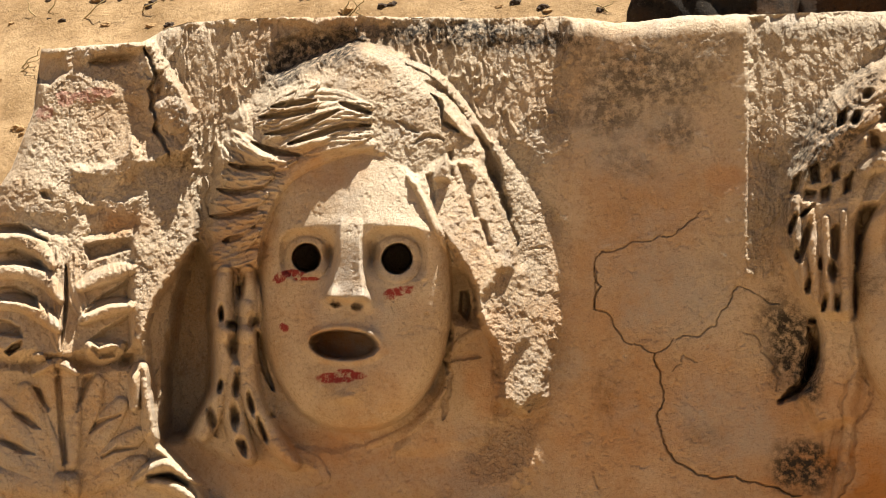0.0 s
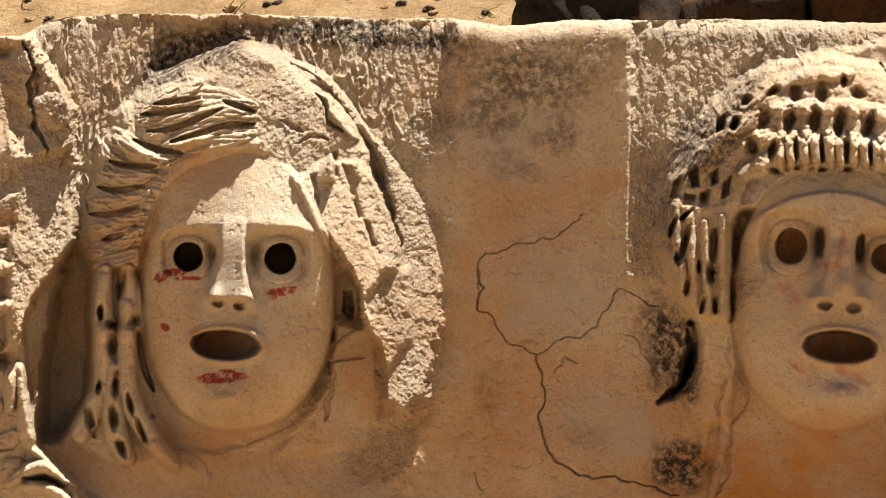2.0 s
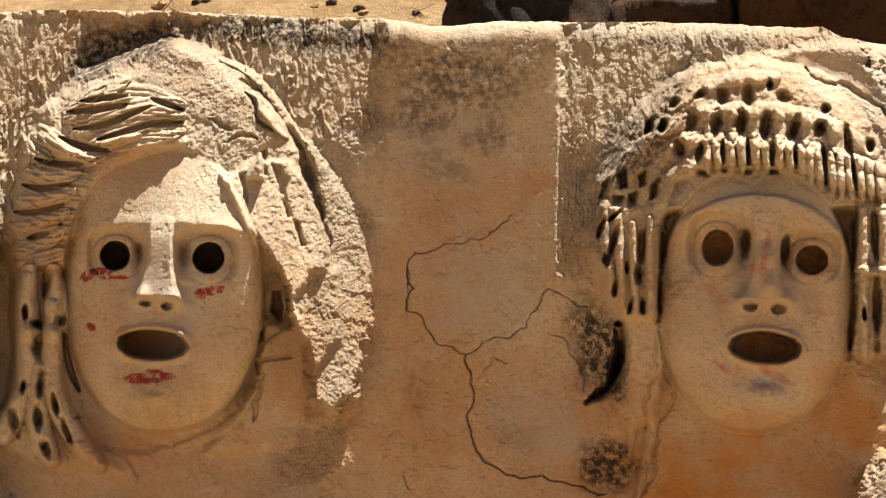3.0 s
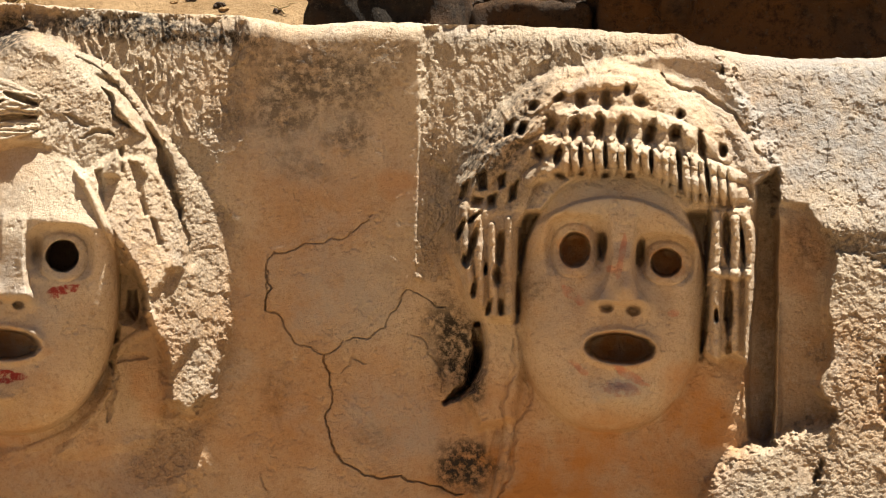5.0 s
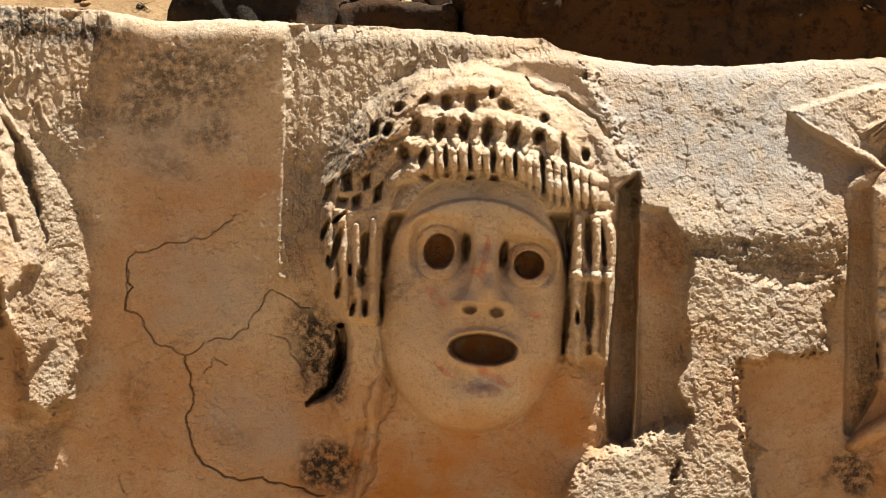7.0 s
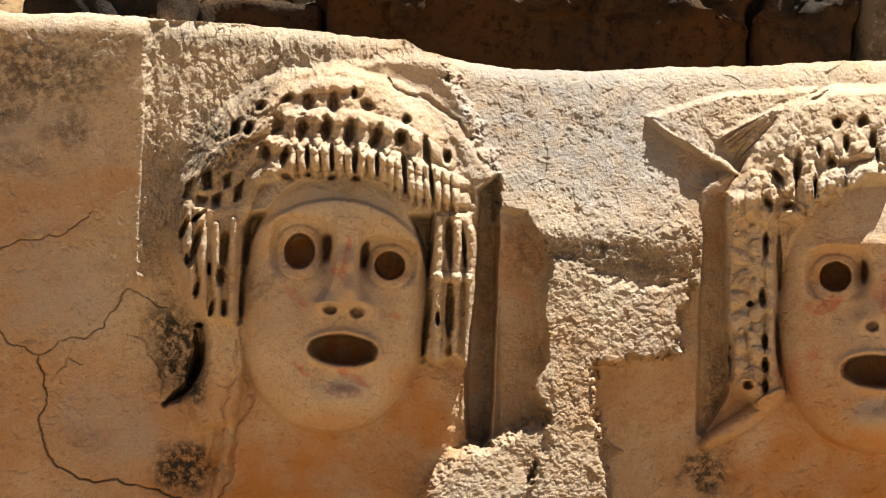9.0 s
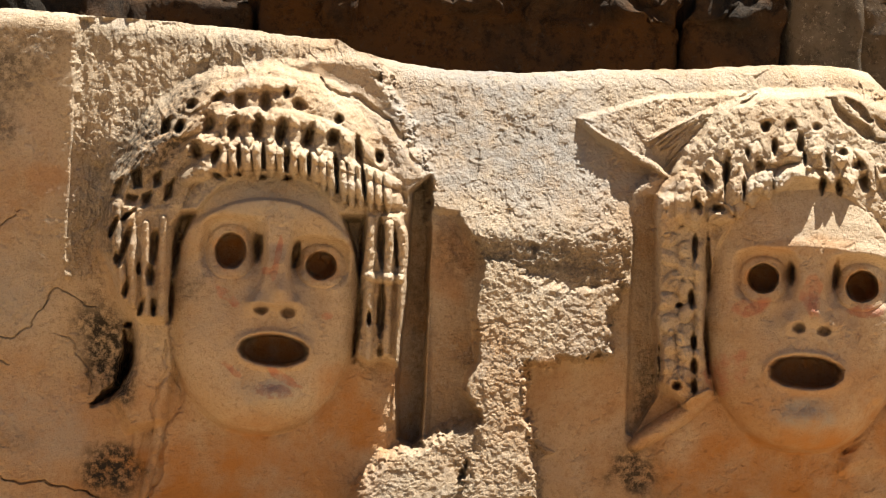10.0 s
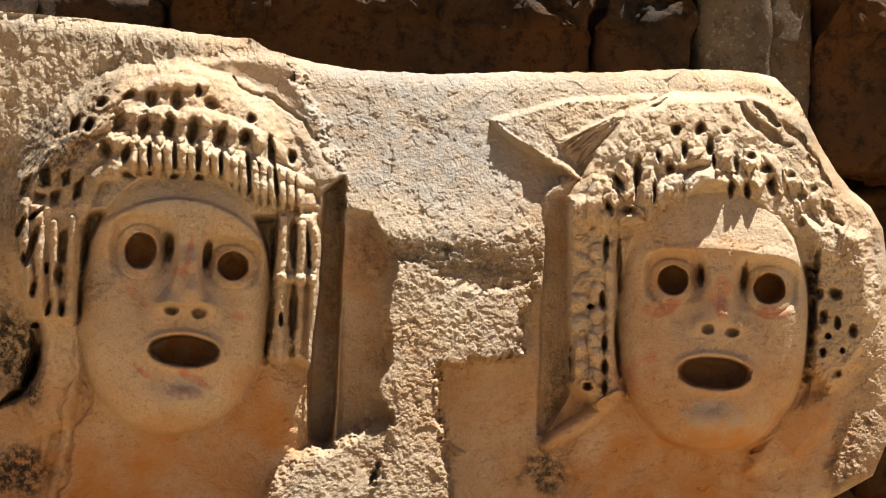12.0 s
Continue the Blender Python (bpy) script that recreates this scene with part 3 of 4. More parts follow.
LEFT.claim(1, (625, 300, 250, 220))

# ---- the smooth panel and its cracks ----
MIDDLE.cuts(6, 1.0, [(600, 380), (560, 412), (480, 430), (425, 446), (410, 475), (408, 550), (440, 566), (465, 610), (515, 628)],
            [(515, 628), (590, 600), (640, 550), (662, 512), (730, 545)], taper=0.2, wobble=3)
MIDDLE.cuts(9, 1.4, [(515, 628), (527, 690), (532, 800), (560, 825), (605, 846), (650, 842), (720, 862), (760, 875)], [(412, 470), (408, 548)], taper=0.25, wobble=3)
MIDDLE.cuts(4, 1.8, [(660, 590), (690, 600), (720, 700)], [(545, 660), (565, 630), (590, 645)], [(845, 640), (850, 740), (812, 870)], [(400, 842), (412, 870)], wobble=3)
win, k = MIDDLE.area([(415, 440), (600, 400), (670, 500), (520, 628), (440, 566), (410, 548)], 3, 2)
H[win] += 1.2 * k
win, k = MIDDLE.area([(520, 632), (670, 520), (730, 700), (840, 640), (840, 870), (720, 858), (600, 842), (532, 800)], 3, 2)
H[win] += 1.2 * k
# the upright ledge
win, k = MIDDLE.area([(691, -40), (790, -40), (760, 520), (676, 508)], 1.8, 1.5)
H[win] -= k * 10 * (1 - smooth(MIDDLE.x[win], 695, 760)) * (1 - smooth(MIDDLE.y[win], 380, 510))
MIDDLE.chips([(686, 250), (742, 280), (738, 360), (728, 420), (690, 500), (676, 500), (680, 400)], 0.42, 8, 31)
MIDDLE.level([(686, 280), (735, 300), (735, 400), (700, 490), (678, 500)], -5, 6, 5, 32, (-0.12, 0.05), (690, 400))
MIDDLE.cuts(46, 8, [(778, 585), (790, 640), (776, 686), (726, 711)], taper=0.6, wobble=2)
MIDDLE.holes(110, (782, 648, 13, 38, 14), sharp=0.7)
MIDDLE.soft(-12, 745, 640, 40, 70, -14)

# ---- the second mask ----
MIDDLE.level([(860, 620), (1190, 620), (1245, 680), (1240, 800), (1200, 900), (790, 900), (840, 760)], 20, 30, 10, 14, (0.02, 0.0), (1000, 760))
cap(MIDDLE, 1010, 410, 268, 302, 128, 2, 380)
MIDDLE.level([(742, 400), (756, 330), (800, 268), (850, 242), (905, 262), (900, 330), (862, 400)], 74, 9, 5, 51, (0.12, 0.0), (820, 320), 2)
MIDDLE.locks(8, 15, [(905, 190), (850, 240), (800, 310), (770, 385)], [(930, 240), (872, 270), (832, 330), (812, 395)], [(905, 290), (872, 330), (850, 395)], [(885, 172), (822, 228), (776, 310), (752, 385)], groove=0.1)
MIDDLE.pit(42, [(760, 328), (772, 320), (766, 350), (752, 364)], [(806, 350), (820, 342), (817, 368), (803, 374)], [(845, 332), (857, 322), (854, 350), (844, 356)], [(786, 312), (800, 306), (802, 334), (790, 336)], [(824, 318), (836, 308), (834, 330), (826, 334)], [(778, 350), (794, 352), (786, 380), (768, 398)], [(838, 222), (850, 214), (846, 238), (834, 244)], edge=4)
MIDDLE.level([(738, 410), (760, 360), (862, 372), (858, 560), (835, 600), (800, 580), (765, 520), (738, 450)], 84, 12, 4, 3, part=2)
MIDDLE.level([(1190, 370), (1262, 372), (1280, 420), (1272, 490), (1270, 560), (1262, 642), (1228, 628), (1206, 640), (1184, 625)], 88, 6, 4, 4, part=2)
MIDDLE.level([(1105, 130), (1180, 160), (1310, 290), (1330, 300), (1335, 380), (1270, 370), (1200, 210)], 26, 20, 6, 5, (-0.12, 0.28), (1240, 240))
MIDDLE.cuts(10, 5, [(1110, 132), (1180, 165), (1250, 225), (1300, 290)], wobble=4)
MIDDLE.rough([(1105, 130), (1180, 160), (1310, 290), (1335, 380), (1270, 370), (1200, 210)], 0.6, 16, 8)
face(MIDDLE, 1021, 535, 166, 230, 3, 2, 12, [(958, 443, 27, 31), (1118, 466, 27, 25)], ((1042, 430), (1037, 536), 19, 50), (1037, 617, 61, 27, 4), base=100, brow=-0.78, curve=0.38, ledge=12, rise=(8, 24), deep=95, gape=125, nostril=10)
MIDDLE.soft(20, 1047, 512, 20, 24), MIDDLE.soft(5, 1000, 535, 16, 14), MIDDLE.soft(5, 1078, 540, 14, 14)
MIDDLE.chips([(1186, 640), (1200, 660), (1130, 740), (1050, 782), (1040, 770), (1120, 725)], 0.4, 7, 81)
MIDDLE.chips([(1170, 700), (1240, 690), (1235, 780), (1150, 880), (900, 880), (1050, 800)], 0.14, 26, 82)
MIDDLE.holes(70, (1007, 436, 9, 26, 4), (1073, 446, 8, 24, 6), sharp=0.4)
# tiers of drilled locks
MIDDLE.ridges(15, 14, [(862, 244), (915, 214), (960, 203), (1040, 203), (1110, 214), (1180, 246), (1226, 284)], [(884, 268), (940, 254), (1040, 258), (1100, 270), (1180, 290), (1252, 318)],
              [(880, 196), (930, 160), (985, 148), (1060, 148)], taper=0.3)
# fringe: comb teeth in a row round the brow, holes in two rows above
MIDDLE.ridges(18, 22, [(880, 318), (930, 290), (980, 278), (1040, 274), (1100, 288), (1170, 322), (1250, 346)], taper=0.3)
TEETH = [(938, 262, 300), (956, 268, 300), (980, 268, 302), (998, 265, 302), (1022, 265, 298), (1040, 268, 300), (1062, 272, 300), (1080, 275, 300),
         (1102, 278, 315), (1115, 280, 322), (1130, 282, 332), (1152, 288, 340), (1166, 290, 348), (1182, 294, 350), (1200, 298, 352), (1215, 302, 352), (1232, 308, 355)]
MIDDLE.ridges(24, 8.5, *[[(x, y0 - 6), (x + 3, (y0 + y1) / 2), (x + 5, y1 + 10)] for x, y0, y1 in TEETH], taper=0.5)
MIDDLE.holes(85, (968, 276, 5, 24), (1012, 276, 5, 22), (1053, 278, 8, 22), (1093, 285, 5, 24), (1142, 300, 5, 34, -5), (1190, 310, 5, 34, -8), (930, 275, 7, 16, 20),
             (895, 270, 12, 16), sharp=0.5)
MIDDLE.holes(95, (914, 222, 13, 21, 20), (957, 228, 10, 26, 12), (1000, 226, 11, 26, 10), (1042, 238, 10, 30, 6), (1090, 240, 9, 24, 16), (1135, 238, 12, 12),
             (1180, 255, 8, 24, -6), (1218, 270, 8, 14, -10), (865, 230, 8, 14, 30), sharp=0.6)
MIDDLE.holes(70, (968, 178, 11, 18), (1013, 180, 10, 25), (1072, 182, 13, 11, 30), (930, 175, 14, 6, -30), (885, 190, 7, 13, 30), (1145, 205, 9, 9), (1050, 160, 5, 10),
             sharp=0.7)
MIDDLE.ridges(15, 11, [(945, 255), (950, 220), (965, 205)], [(985, 255), (990, 225), (985, 205)], [(1022, 250), (1022, 220), (1025, 205)],
              [(1065, 260), (1068, 225), (1060, 205)], [(1110, 265), (1115, 235), (1105, 210)], [(1160, 280), (1160, 250), (1150, 225)])
MIDDLE.holes(40, (932, 312, 14, 6, 20), (970, 308, 8, 5), (1010, 312, 8, 5), (1055, 312, 8, 5), sharp=0.7)
# side locks
MIDDLE.ridges(18, 9, [(760, 370), (762, 430), (775, 510)], [(785, 380), (788, 450), (792, 540)], [(812, 400), (812, 470), (815, 560)], [(842, 390), (840, 470), (842, 590)],
              taper=0.3)
MIDDLE.holes(78, (757, 405, 5, 20, 18), (775, 440, 6, 44, 16), (762, 460, 4, 12), (780, 385, 16, 5, -40), (826, 440, 8, 36, 5), (820, 490, 8, 20), (863, 450, 7, 40, 4),
             (857, 525, 5, 40), (780, 510, 6, 18, 10), (806, 545, 5, 16, 16), (827, 545, 5, 14), (785, 575, 7, 6), (853, 618, 6, 14), (800, 475, 4, 10), sharp=0.5)
MIDDLE.ridges(18, 10, [(1205, 380), (1205, 460), (1205, 630)], [(1240, 390), (1240, 470), (1238, 620)], [(1265, 400), (1266, 480), (1262, 640)], taper=0.2)
MIDDLE.holes(85, (1188, 560, 7, 70, 5), (1192, 420, 5, 60, 4), (1228, 545, 8, 46, 0), (1225, 420, 7, 44, -3), (1252, 430, 4, 34, -6), (1228, 620, 6, 12), (1206, 560, 4, 14),
             sharp=0.45)
MIDDLE.ridges(14, 10, [(1195, 482), (1235, 488), (1275, 486)])
# neck, shoulders and the deep upright channel
MIDDLE.ridges(11, 10, [(846, 600), (852, 680), (842, 760), (815, 880)], [(815, 620), (820, 700), (800, 800)], taper=0.3)
MIDDLE.level([(800, 566), (858, 570), (865, 640), (850, 740), (790, 760), (762, 700), (796, 640)], 50, 9, 4, 6, (0.05, -0.08), (820, 640))
MIDDLE.pit(48, [(794, 566), (801, 600), (799, 640), (784, 688), (728, 714), (742, 700), (768, 676), (780, 640), (784, 600)], edge=7, wobble=5)
MIDDLE.cuts(5, 4, [(850, 600), (856, 650), (838, 690), (830, 760)], [(862, 650), (880, 700), (850, 760), (848, 830), (820, 880)], wobble=3)

MIDDLE.level([(1278, 330), (1312, 300), (1322, 330), (1314, 700), (1308, 770), (1288, 790), (1264, 772), (1258, 660), (1272, 500)], -72, 5, 2, 4, (-0.5, 0), (1290, 500))
MIDDLE.level([(1318, 320), (1330, 345), (1326, 700), (1318, 770), (1306, 780), (1312, 600)], 4, 4, 2, 64, (-1.2, 0), (1320, 600))
MIDDLE.ridges(9, 6, [(1262, 490), (1262, 640), (1254, 740)], taper=0.2)
MIDDLE.level([(1185, 855), (1230, 798), (1290, 812), (1290, 860), (1230, 900)], 62, 8, 8, 71, (-0.1, 0.25), (1230, 830))
MIDDLE.chips([(1185, 850), (1230, 800), (1330, 780), (1330, 830), (1270, 860), (1230, 890)], 0.8, 12, 3)

# ---- the broken ground, the ledge and the third mask ----
RIGHT.level([(430, -60), (700, -60), (1000, -60), (1560, -60), (1490, 260), (1400, 185), (1320, 172), (1180, 200), (1030, 300), (970, 345), (965, 440), (680, 440), (615, 380), (600, 290)], -14, 16, 20, 3, (-0.05, 0.48), (800, 340))
RIGHT.rough([(430, 60), (1280, 115), (1120, 200), (965, 345), (965, 440), (680, 440), (615, 380), (560, 250)], 0.5, 12, 5)
RIGHT.level([(680, 440), (965, 415), (965, 500), (900, 520), (830, 520), (700, 470)], 27, 16, 18, 6, (0, 0.03), (800, 450))
RIGHT.rough([(660, 400), (970, 400), (960, 520), (700, 480)], 0.7, 12, 6)
RIGHT.level([(668, 440), (750, 480), (850, 520), (940, 500), (915, 630), (770, 650), (780, 780), (800, 890), (640, 900), (690, 740), (665, 690), (690, 560)], 38, 8, 14, 8, (-0.08, 0.30), (720, 450))
RIGHT.chips([(664, 440), (700, 478), (760, 478), (850, 515), (938, 500), (946, 540), (912, 630), (830, 640), (766, 652), (778, 770), (822, 802), (790, 830), (804, 890), (640, 900), (650, 830), (600, 792), (690, 742), (668, 700), (676, 650), (648, 648), (692, 615), (688, 540)], 1.0, 6, 9)
RIGHT.level([(606, 370), (655, 380), (700, 470), (680, 560), (690, 640), (660, 690), (690, 740), (620, 800), (605, 700)], -6, 8, 4, 10, (-0.1, 0), (650, 600))
RIGHT.level([(690, 742), (600, 785), (520, 812), (460, 900), (650, 900), (690, 800)], 120, 14, 12, 22, (0.12, 0.34), (600, 800))
RIGHT.chips([(615, 385), (700, 400), (965, 405), (962, 505), (850, 515), (700, 478), (640, 470)], 0.8, 10, 74)
RIGHT.ridges(8, 6, [(770, 650), (778, 760), (800, 795), (822, 802)])
RIGHT.chips([(470, 860), (520, 800), (620, 785), (640, 900), (480, 900)], 0.8, 12, 3)
# ledge with its worn edge, jutting out beside the head
RIGHT.level([(872, 214), (1010, 175), (1160, 172), (1045, 300), (1020, 318), (975, 290), (945, 268), (900, 240)], -38, 5, 5, 2, (0.03, 0.46), (960, 240), 5)
RIGHT.level([(985, 255), (1030, 228), (1110, 196), (1180, 172), (1120, 212), (1060, 262), (1028, 318)], -24, 4, 4, 6, (0.05, -0.02), (1040, 260), 5)
RIGHT.strands(9, 4, [(990, 256), (1080, 206), (1180, 172)], [(1026, 312), (1090, 236), (1182, 178)], 9, 31)
RIGHT.rough([(985, 255), (1110, 196), (1180, 172), (1060, 262), (1028, 318)], 0.5, 5, 33)
RIGHT.ridges(9, 7, [(874, 218), (905, 245), (950, 272), (1000, 296), (1025, 315)], taper=0.3)
# channel beside it
RIGHT.level([(968, 350), (1012, 350), (1010, 480), (1004, 700), (962, 772), (952, 768), (958, 560)], -16, 4, 1.5, 5, (-0.35, -0.06), (985, 500))
RIGHT.rough([(968, 350), (1012, 350), (1004, 700), (962, 772), (958, 560)], 0.35, 6, 34)
RIGHT.level([(1070, 690), (1440, 680), (1480, 760), (1460, 900), (1040, 900), (1000, 800)], 20, 30, 10, 15)
cap(RIGHT, 1265, 470, 268, 312, 112, 3, 470)
RIGHT.level([(1010, 350), (1110, 350), (1112, 460), (1092, 560), (1100, 690), (1060, 720), (1010, 680), (1002, 560)], 66, 9, 4, 8, part=3)
RIGHT.level([(1425, 385), (1530, 420), (1545, 560), (1520, 640), (1470, 690), (1430, 660), (1438, 560), (1440, 450)], 96, 15, 9, 9, (-0.14, -0.10), (1470, 520), 3)
RIGHT.rough([(1430, 400), (1530, 420), (1545, 560), (1520, 640), (1470, 690), (1438, 640)], 0.5, 12, 88)
face(RIGHT, 1260, 568, 172, 232, 2, 3, 48, [(1191, 496, 27, 26), (1361, 511, 28, 27)], ((1290, 450), (1274, 574), 26, 46), (1264, 660, 64, 28, 4), brow=-0.55, rise=(0, 3), turned=1.0, deep=110, gape=125, nostril=8)
RIGHT.chips([(1432, 680), (1440, 720), (1370, 780), (1290, 815), (1290, 800), (1370, 760)], 0.35, 7, 83)
RIGHT.soft(12, 1274, 556, 24, 24), RIGHT.soft(4, 1236, 578, 15, 14), RIGHT.soft(4, 1312, 580, 15, 14)
RIGHT.holes(60, (1241, 488, 7, 20, -2), (1317, 490, 7, 24, 4), sharp=0.5)
RIGHT.ridges(10, 20, [(1080, 385), (1120, 355), (1160, 330), (1230, 322), (1300, 318), (1360, 345), (1420, 400), (1470, 450)], taper=0.1)
# rolled curls, hanging side by side, with drilled gaps
RIGHT.locks(20, 27, [(1052, 318), (1032, 360), (1022, 412)], [(1068, 322), (1062, 370), (1072, 402)], groove=0.03)
RIGHT.locks(24, 17, [(1100, 290), (1112, 318), (1108, 350)], [(1150, 300), (1142, 340), (1148, 385)], [(1085, 340), (1088, 362)], [(1100, 395), (1118, 378), (1136, 392)], [(1172, 365), (1168, 342), (1186, 336)],
            [(1200, 352), (1192, 330), (1204, 312)], [(1216, 340), (1232, 314), (1262, 314), (1285, 322)], [(1206, 292), (1232, 278), (1258, 280)], [(1272, 300), (1284, 278), (1300, 300)],
            [(1310, 330), (1312, 296), (1332, 290)], [(1345, 330), (1340, 300), (1322, 268)], groove=0.06)
RIGHT.locks(16, 15, [(1180, 260), (1172, 300)], [(1232, 250), (1230, 275)], [(1285, 250), (1280, 280)], [(1130, 250), (1120, 285)], [(1384, 340), (1372, 300), (1352, 275)], [(1420, 372), (1412, 330), (1390, 300)],
            [(1456, 392), (1444, 350), (1424, 325)], [(1490, 412), (1486, 380), (1460, 355)], groove=0.06)
RIGHT.holes(85, (1077, 366, 7, 13, -18), (1096, 322, 7, 16, -30), (1127, 318, 6, 36, 4), (1114, 374, 12, 8, -10), (1158, 342, 4, 20), (1186, 298, 9, 12), (1212, 268, 6, 16, 6),
            (1256, 262, 6, 15, 4), (1264, 286, 5, 13, -10), (1196, 232, 7, 10, 20), (1238, 230, 9, 11, 20), (1166, 276, 5, 12), (1302, 292, 6, 22), (1294, 332, 6, 16, 10), (1322, 334, 6, 16, -8),
            (1328, 276, 9, 8), (1356, 298, 10, 8, 20), (1366, 326, 8, 15), sharp=0.8, ragged=0.5)
RIGHT.holes(38, (1415, 345, 12, 10, 30), (1400, 310, 8, 7), (1462, 366, 15, 9, 40), (1047, 394, 7, 10), (1285, 232, 8, 6), (1486, 396, 9, 6, 40), (1420, 392, 6, 8), (1440, 335, 6, 8, 30), sharp=0.9, ragged=0.5)
beads = random.Random(12)
for i in range(15):
    RIGHT.bump(beads.uniform(9, 17), 1026 + (i % 2) * 32 + beads.uniform(-7, 7), 425 + i * 19 + beads.uniform(-6, 6), beads.uniform(13, 25), beads.uniform(12, 22), beads.uniform(-40, 40), 2.4)
RIGHT.locks(12, 14, [(1030, 590), (1020, 640), (1040, 690), (1075, 700)], [(1045, 590), (1060, 640), (1050, 680)], groove=0.1)
RIGHT.ridges(16, 9, [(1078, 440), (1082, 540), (1078, 620), (1082, 700)], taper=0.1)
RIGHT.holes(75, (1073, 440, 5, 22), (1066, 530, 5, 18), (1070, 605, 5, 16), (1070, 648, 6, 14), (1070, 685, 5, 14), (1092, 620, 5, 60, -3), (1012, 640, 6, 34), (1040, 683, 10, 8),
            (1045, 543, 6, 5), (1095, 470, 5, 50), sharp=0.5)
RIGHT.ridges(34, 17, [(1095, 700), (1050, 735), (1000, 765), (965, 790)], taper=0.3)
RIGHT.holes(75, (1436, 570, 8, 70, 4), (1430, 665, 13, 12), (1450, 520, 6, 10), (1457, 560, 8, 12), (1482, 570, 6, 12), (1508, 585, 8, 12), (1456, 625, 6, 8), (1480, 660, 10, 8),
            (1445, 470, 6, 30, 6), (1478, 520, 12, 10, 30), (1465, 595, 5, 5), (1490, 620, 5, 6), sharp=0.6)
RIGHT.pit(22, [(1295, 178), (1310, 178), (1336, 210), (1372, 232), (1384, 252), (1400, 258), (1370, 252), (1330, 222)], [(1384, 215), (1420, 240), (1450, 292), (1424, 262), (1390, 236)], edge=5, wobble=4)
RIGHT.cuts(18, 7, [(1335, 182), (1362, 205), (1380, 222)], [(1430, 275), (1452, 310), (1470, 330)], wobble=4)
RIGHT.rough([(1180, 150), (1400, 150), (1568, 400), (1560, 860), (1480, 880), (1500, 700), (1540, 560), (1440, 420), (1380, 290), (1300, 190)], 0.6, 16, 7)
RIGHT.level([(1490, 700), (1560, 730), (1560, 860), (1470, 890), (1480, 780)], 22, 14, 8, 3, (-0.1, 0.25), (1500, 800))
RIGHT.chips([(1475, 740), (1580, 710), (1570, 870), (1470, 890)], 1.0, 8, 3)
RIGHT.cuts(10, 9, [(1330, 800), (1380, 775), (1415, 720), (1432, 680)], taper=0.6)
RIGHT.level([(1385, 720), (1480, 690), (1485, 740), (1400, 820), (1320, 835)], 34, 14, 4, 4)

LEFT.pit(20, [(478, 130), (490, 78), (540, 55), (600, 58), (645, 72), (600, 88), (540, 112), (500, 142)], edge=9, wobble=8)

# stains: lichen, ochre, grey weathering, some shade and bounced light put into the colour; traces of paint
for cx, cy, rx, ry, turn in ((560, 88, 85, 30, -10), (500, 120, 50, 26, -30), (630, 62, 40, 16, 0), (820, 60, 170, 20, 0), (930, 70, 120, 20, 0)):
    LEFT.mark(STAIN_SHADE, 0, cx, cy, rx * 1.25, ry * 1.3, turn, 1.0)
for cx, cy, rx, ry, turn, k in ((500, 140, 120, 80, 0, 0.72), (440, 200, 70, 50, 0, 0.66), (560, 240, 46, 40, 0, 0.6), (620, 110, 50, 50, 0, 0.45), (400, 100, 50, 40, 0, 0.5), (470, 290, 60, 30, 20, 0.35),
                                (750, 620, 48, 110, -14, 1.0), (770, 650, 30, 70, -10, 1.0), (765, 830, 60, 54, 0, 1.0), (600, 770, 40, 30, 0, 0.25), (430, 700, 30, 60, 0, 0.25),
                                (560, 85, 200, 26, 0, 0.4), (930, 100, 60, 20, -40, 0.5), (890, 510, 40, 26, 0, 0.35), (815, 260, 100, 50, -50, 0.9), (850, 330, 60, 40, -40, 0.4), (757, 400, 26, 90, 0, 0.6), (870, 170, 60, 24, -40, 0.6), (860, 80, 200, 18, 3, 0.4)):
    MIDDLE.mark(STAIN_SHADE, 0, cx, cy, rx, ry, turn, k)
# These also darken the channels and under the ledge: shade put into the colour.
for cx, cy, rx, ry, turn, k in ((965, 840, 50, 44, 0, 0.9), (985, 690, 30, 80, 12, 0.6), (585, 560, 22, 260, 0, 0.35), (975, 690, 16, 90, 0, 0.4), (800, 460, 150, 26, 6, 0.45),
                                (1420, 240, 40, 40, 40, 0.5), (740, 240, 200, 110, 10, 0.28), (640, 450, 40, 70, 0, 0.4)):
    RIGHT.mark(STAIN_SHADE, 0, cx, cy, rx, ry, turn, k)
for cx, cy, rx, ry, k in ((560, 300, 110, 40, 0.4), (600, 790, 140, 60, 0.6), (860, 660, 60, 100, 0.5), (210, 390, 60, 30, 0.5), (430, 420, 60, 100, 0.35)):
    LEFT.mark(STAIN_SHADE, 1, cx, cy, rx, ry, 0, k)
# Ochre stains; the strong low ones also carry the shade's warm bounced light.
for cx, cy, rx, ry, k in ((520, 330, 190, 120, 0.3), (640, 330, 50, 36, 0.6), (930, 830, 280, 110, 1.0), (1180, 730, 100, 100, 1.0), (590, 700, 120, 120, 0.35), (430, 760, 120, 120, 0.3)):
    MIDDLE.mark(STAIN_SHADE, 1, cx, cy, rx, ry, 0, k)
for cx, cy, rx, ry, k in ((1200, 840, 260, 100, 1.0), (1430, 770, 90, 90, 0.9), (1160, 560, 60, 120, 0.4), (830, 720, 80, 90, 0.4), (1260, 440, 120, 20, 0.5), (640, 470, 50, 90, 0.6)):
    RIGHT.mark(STAIN_SHADE, 1, cx, cy, rx, ry, 0, k)
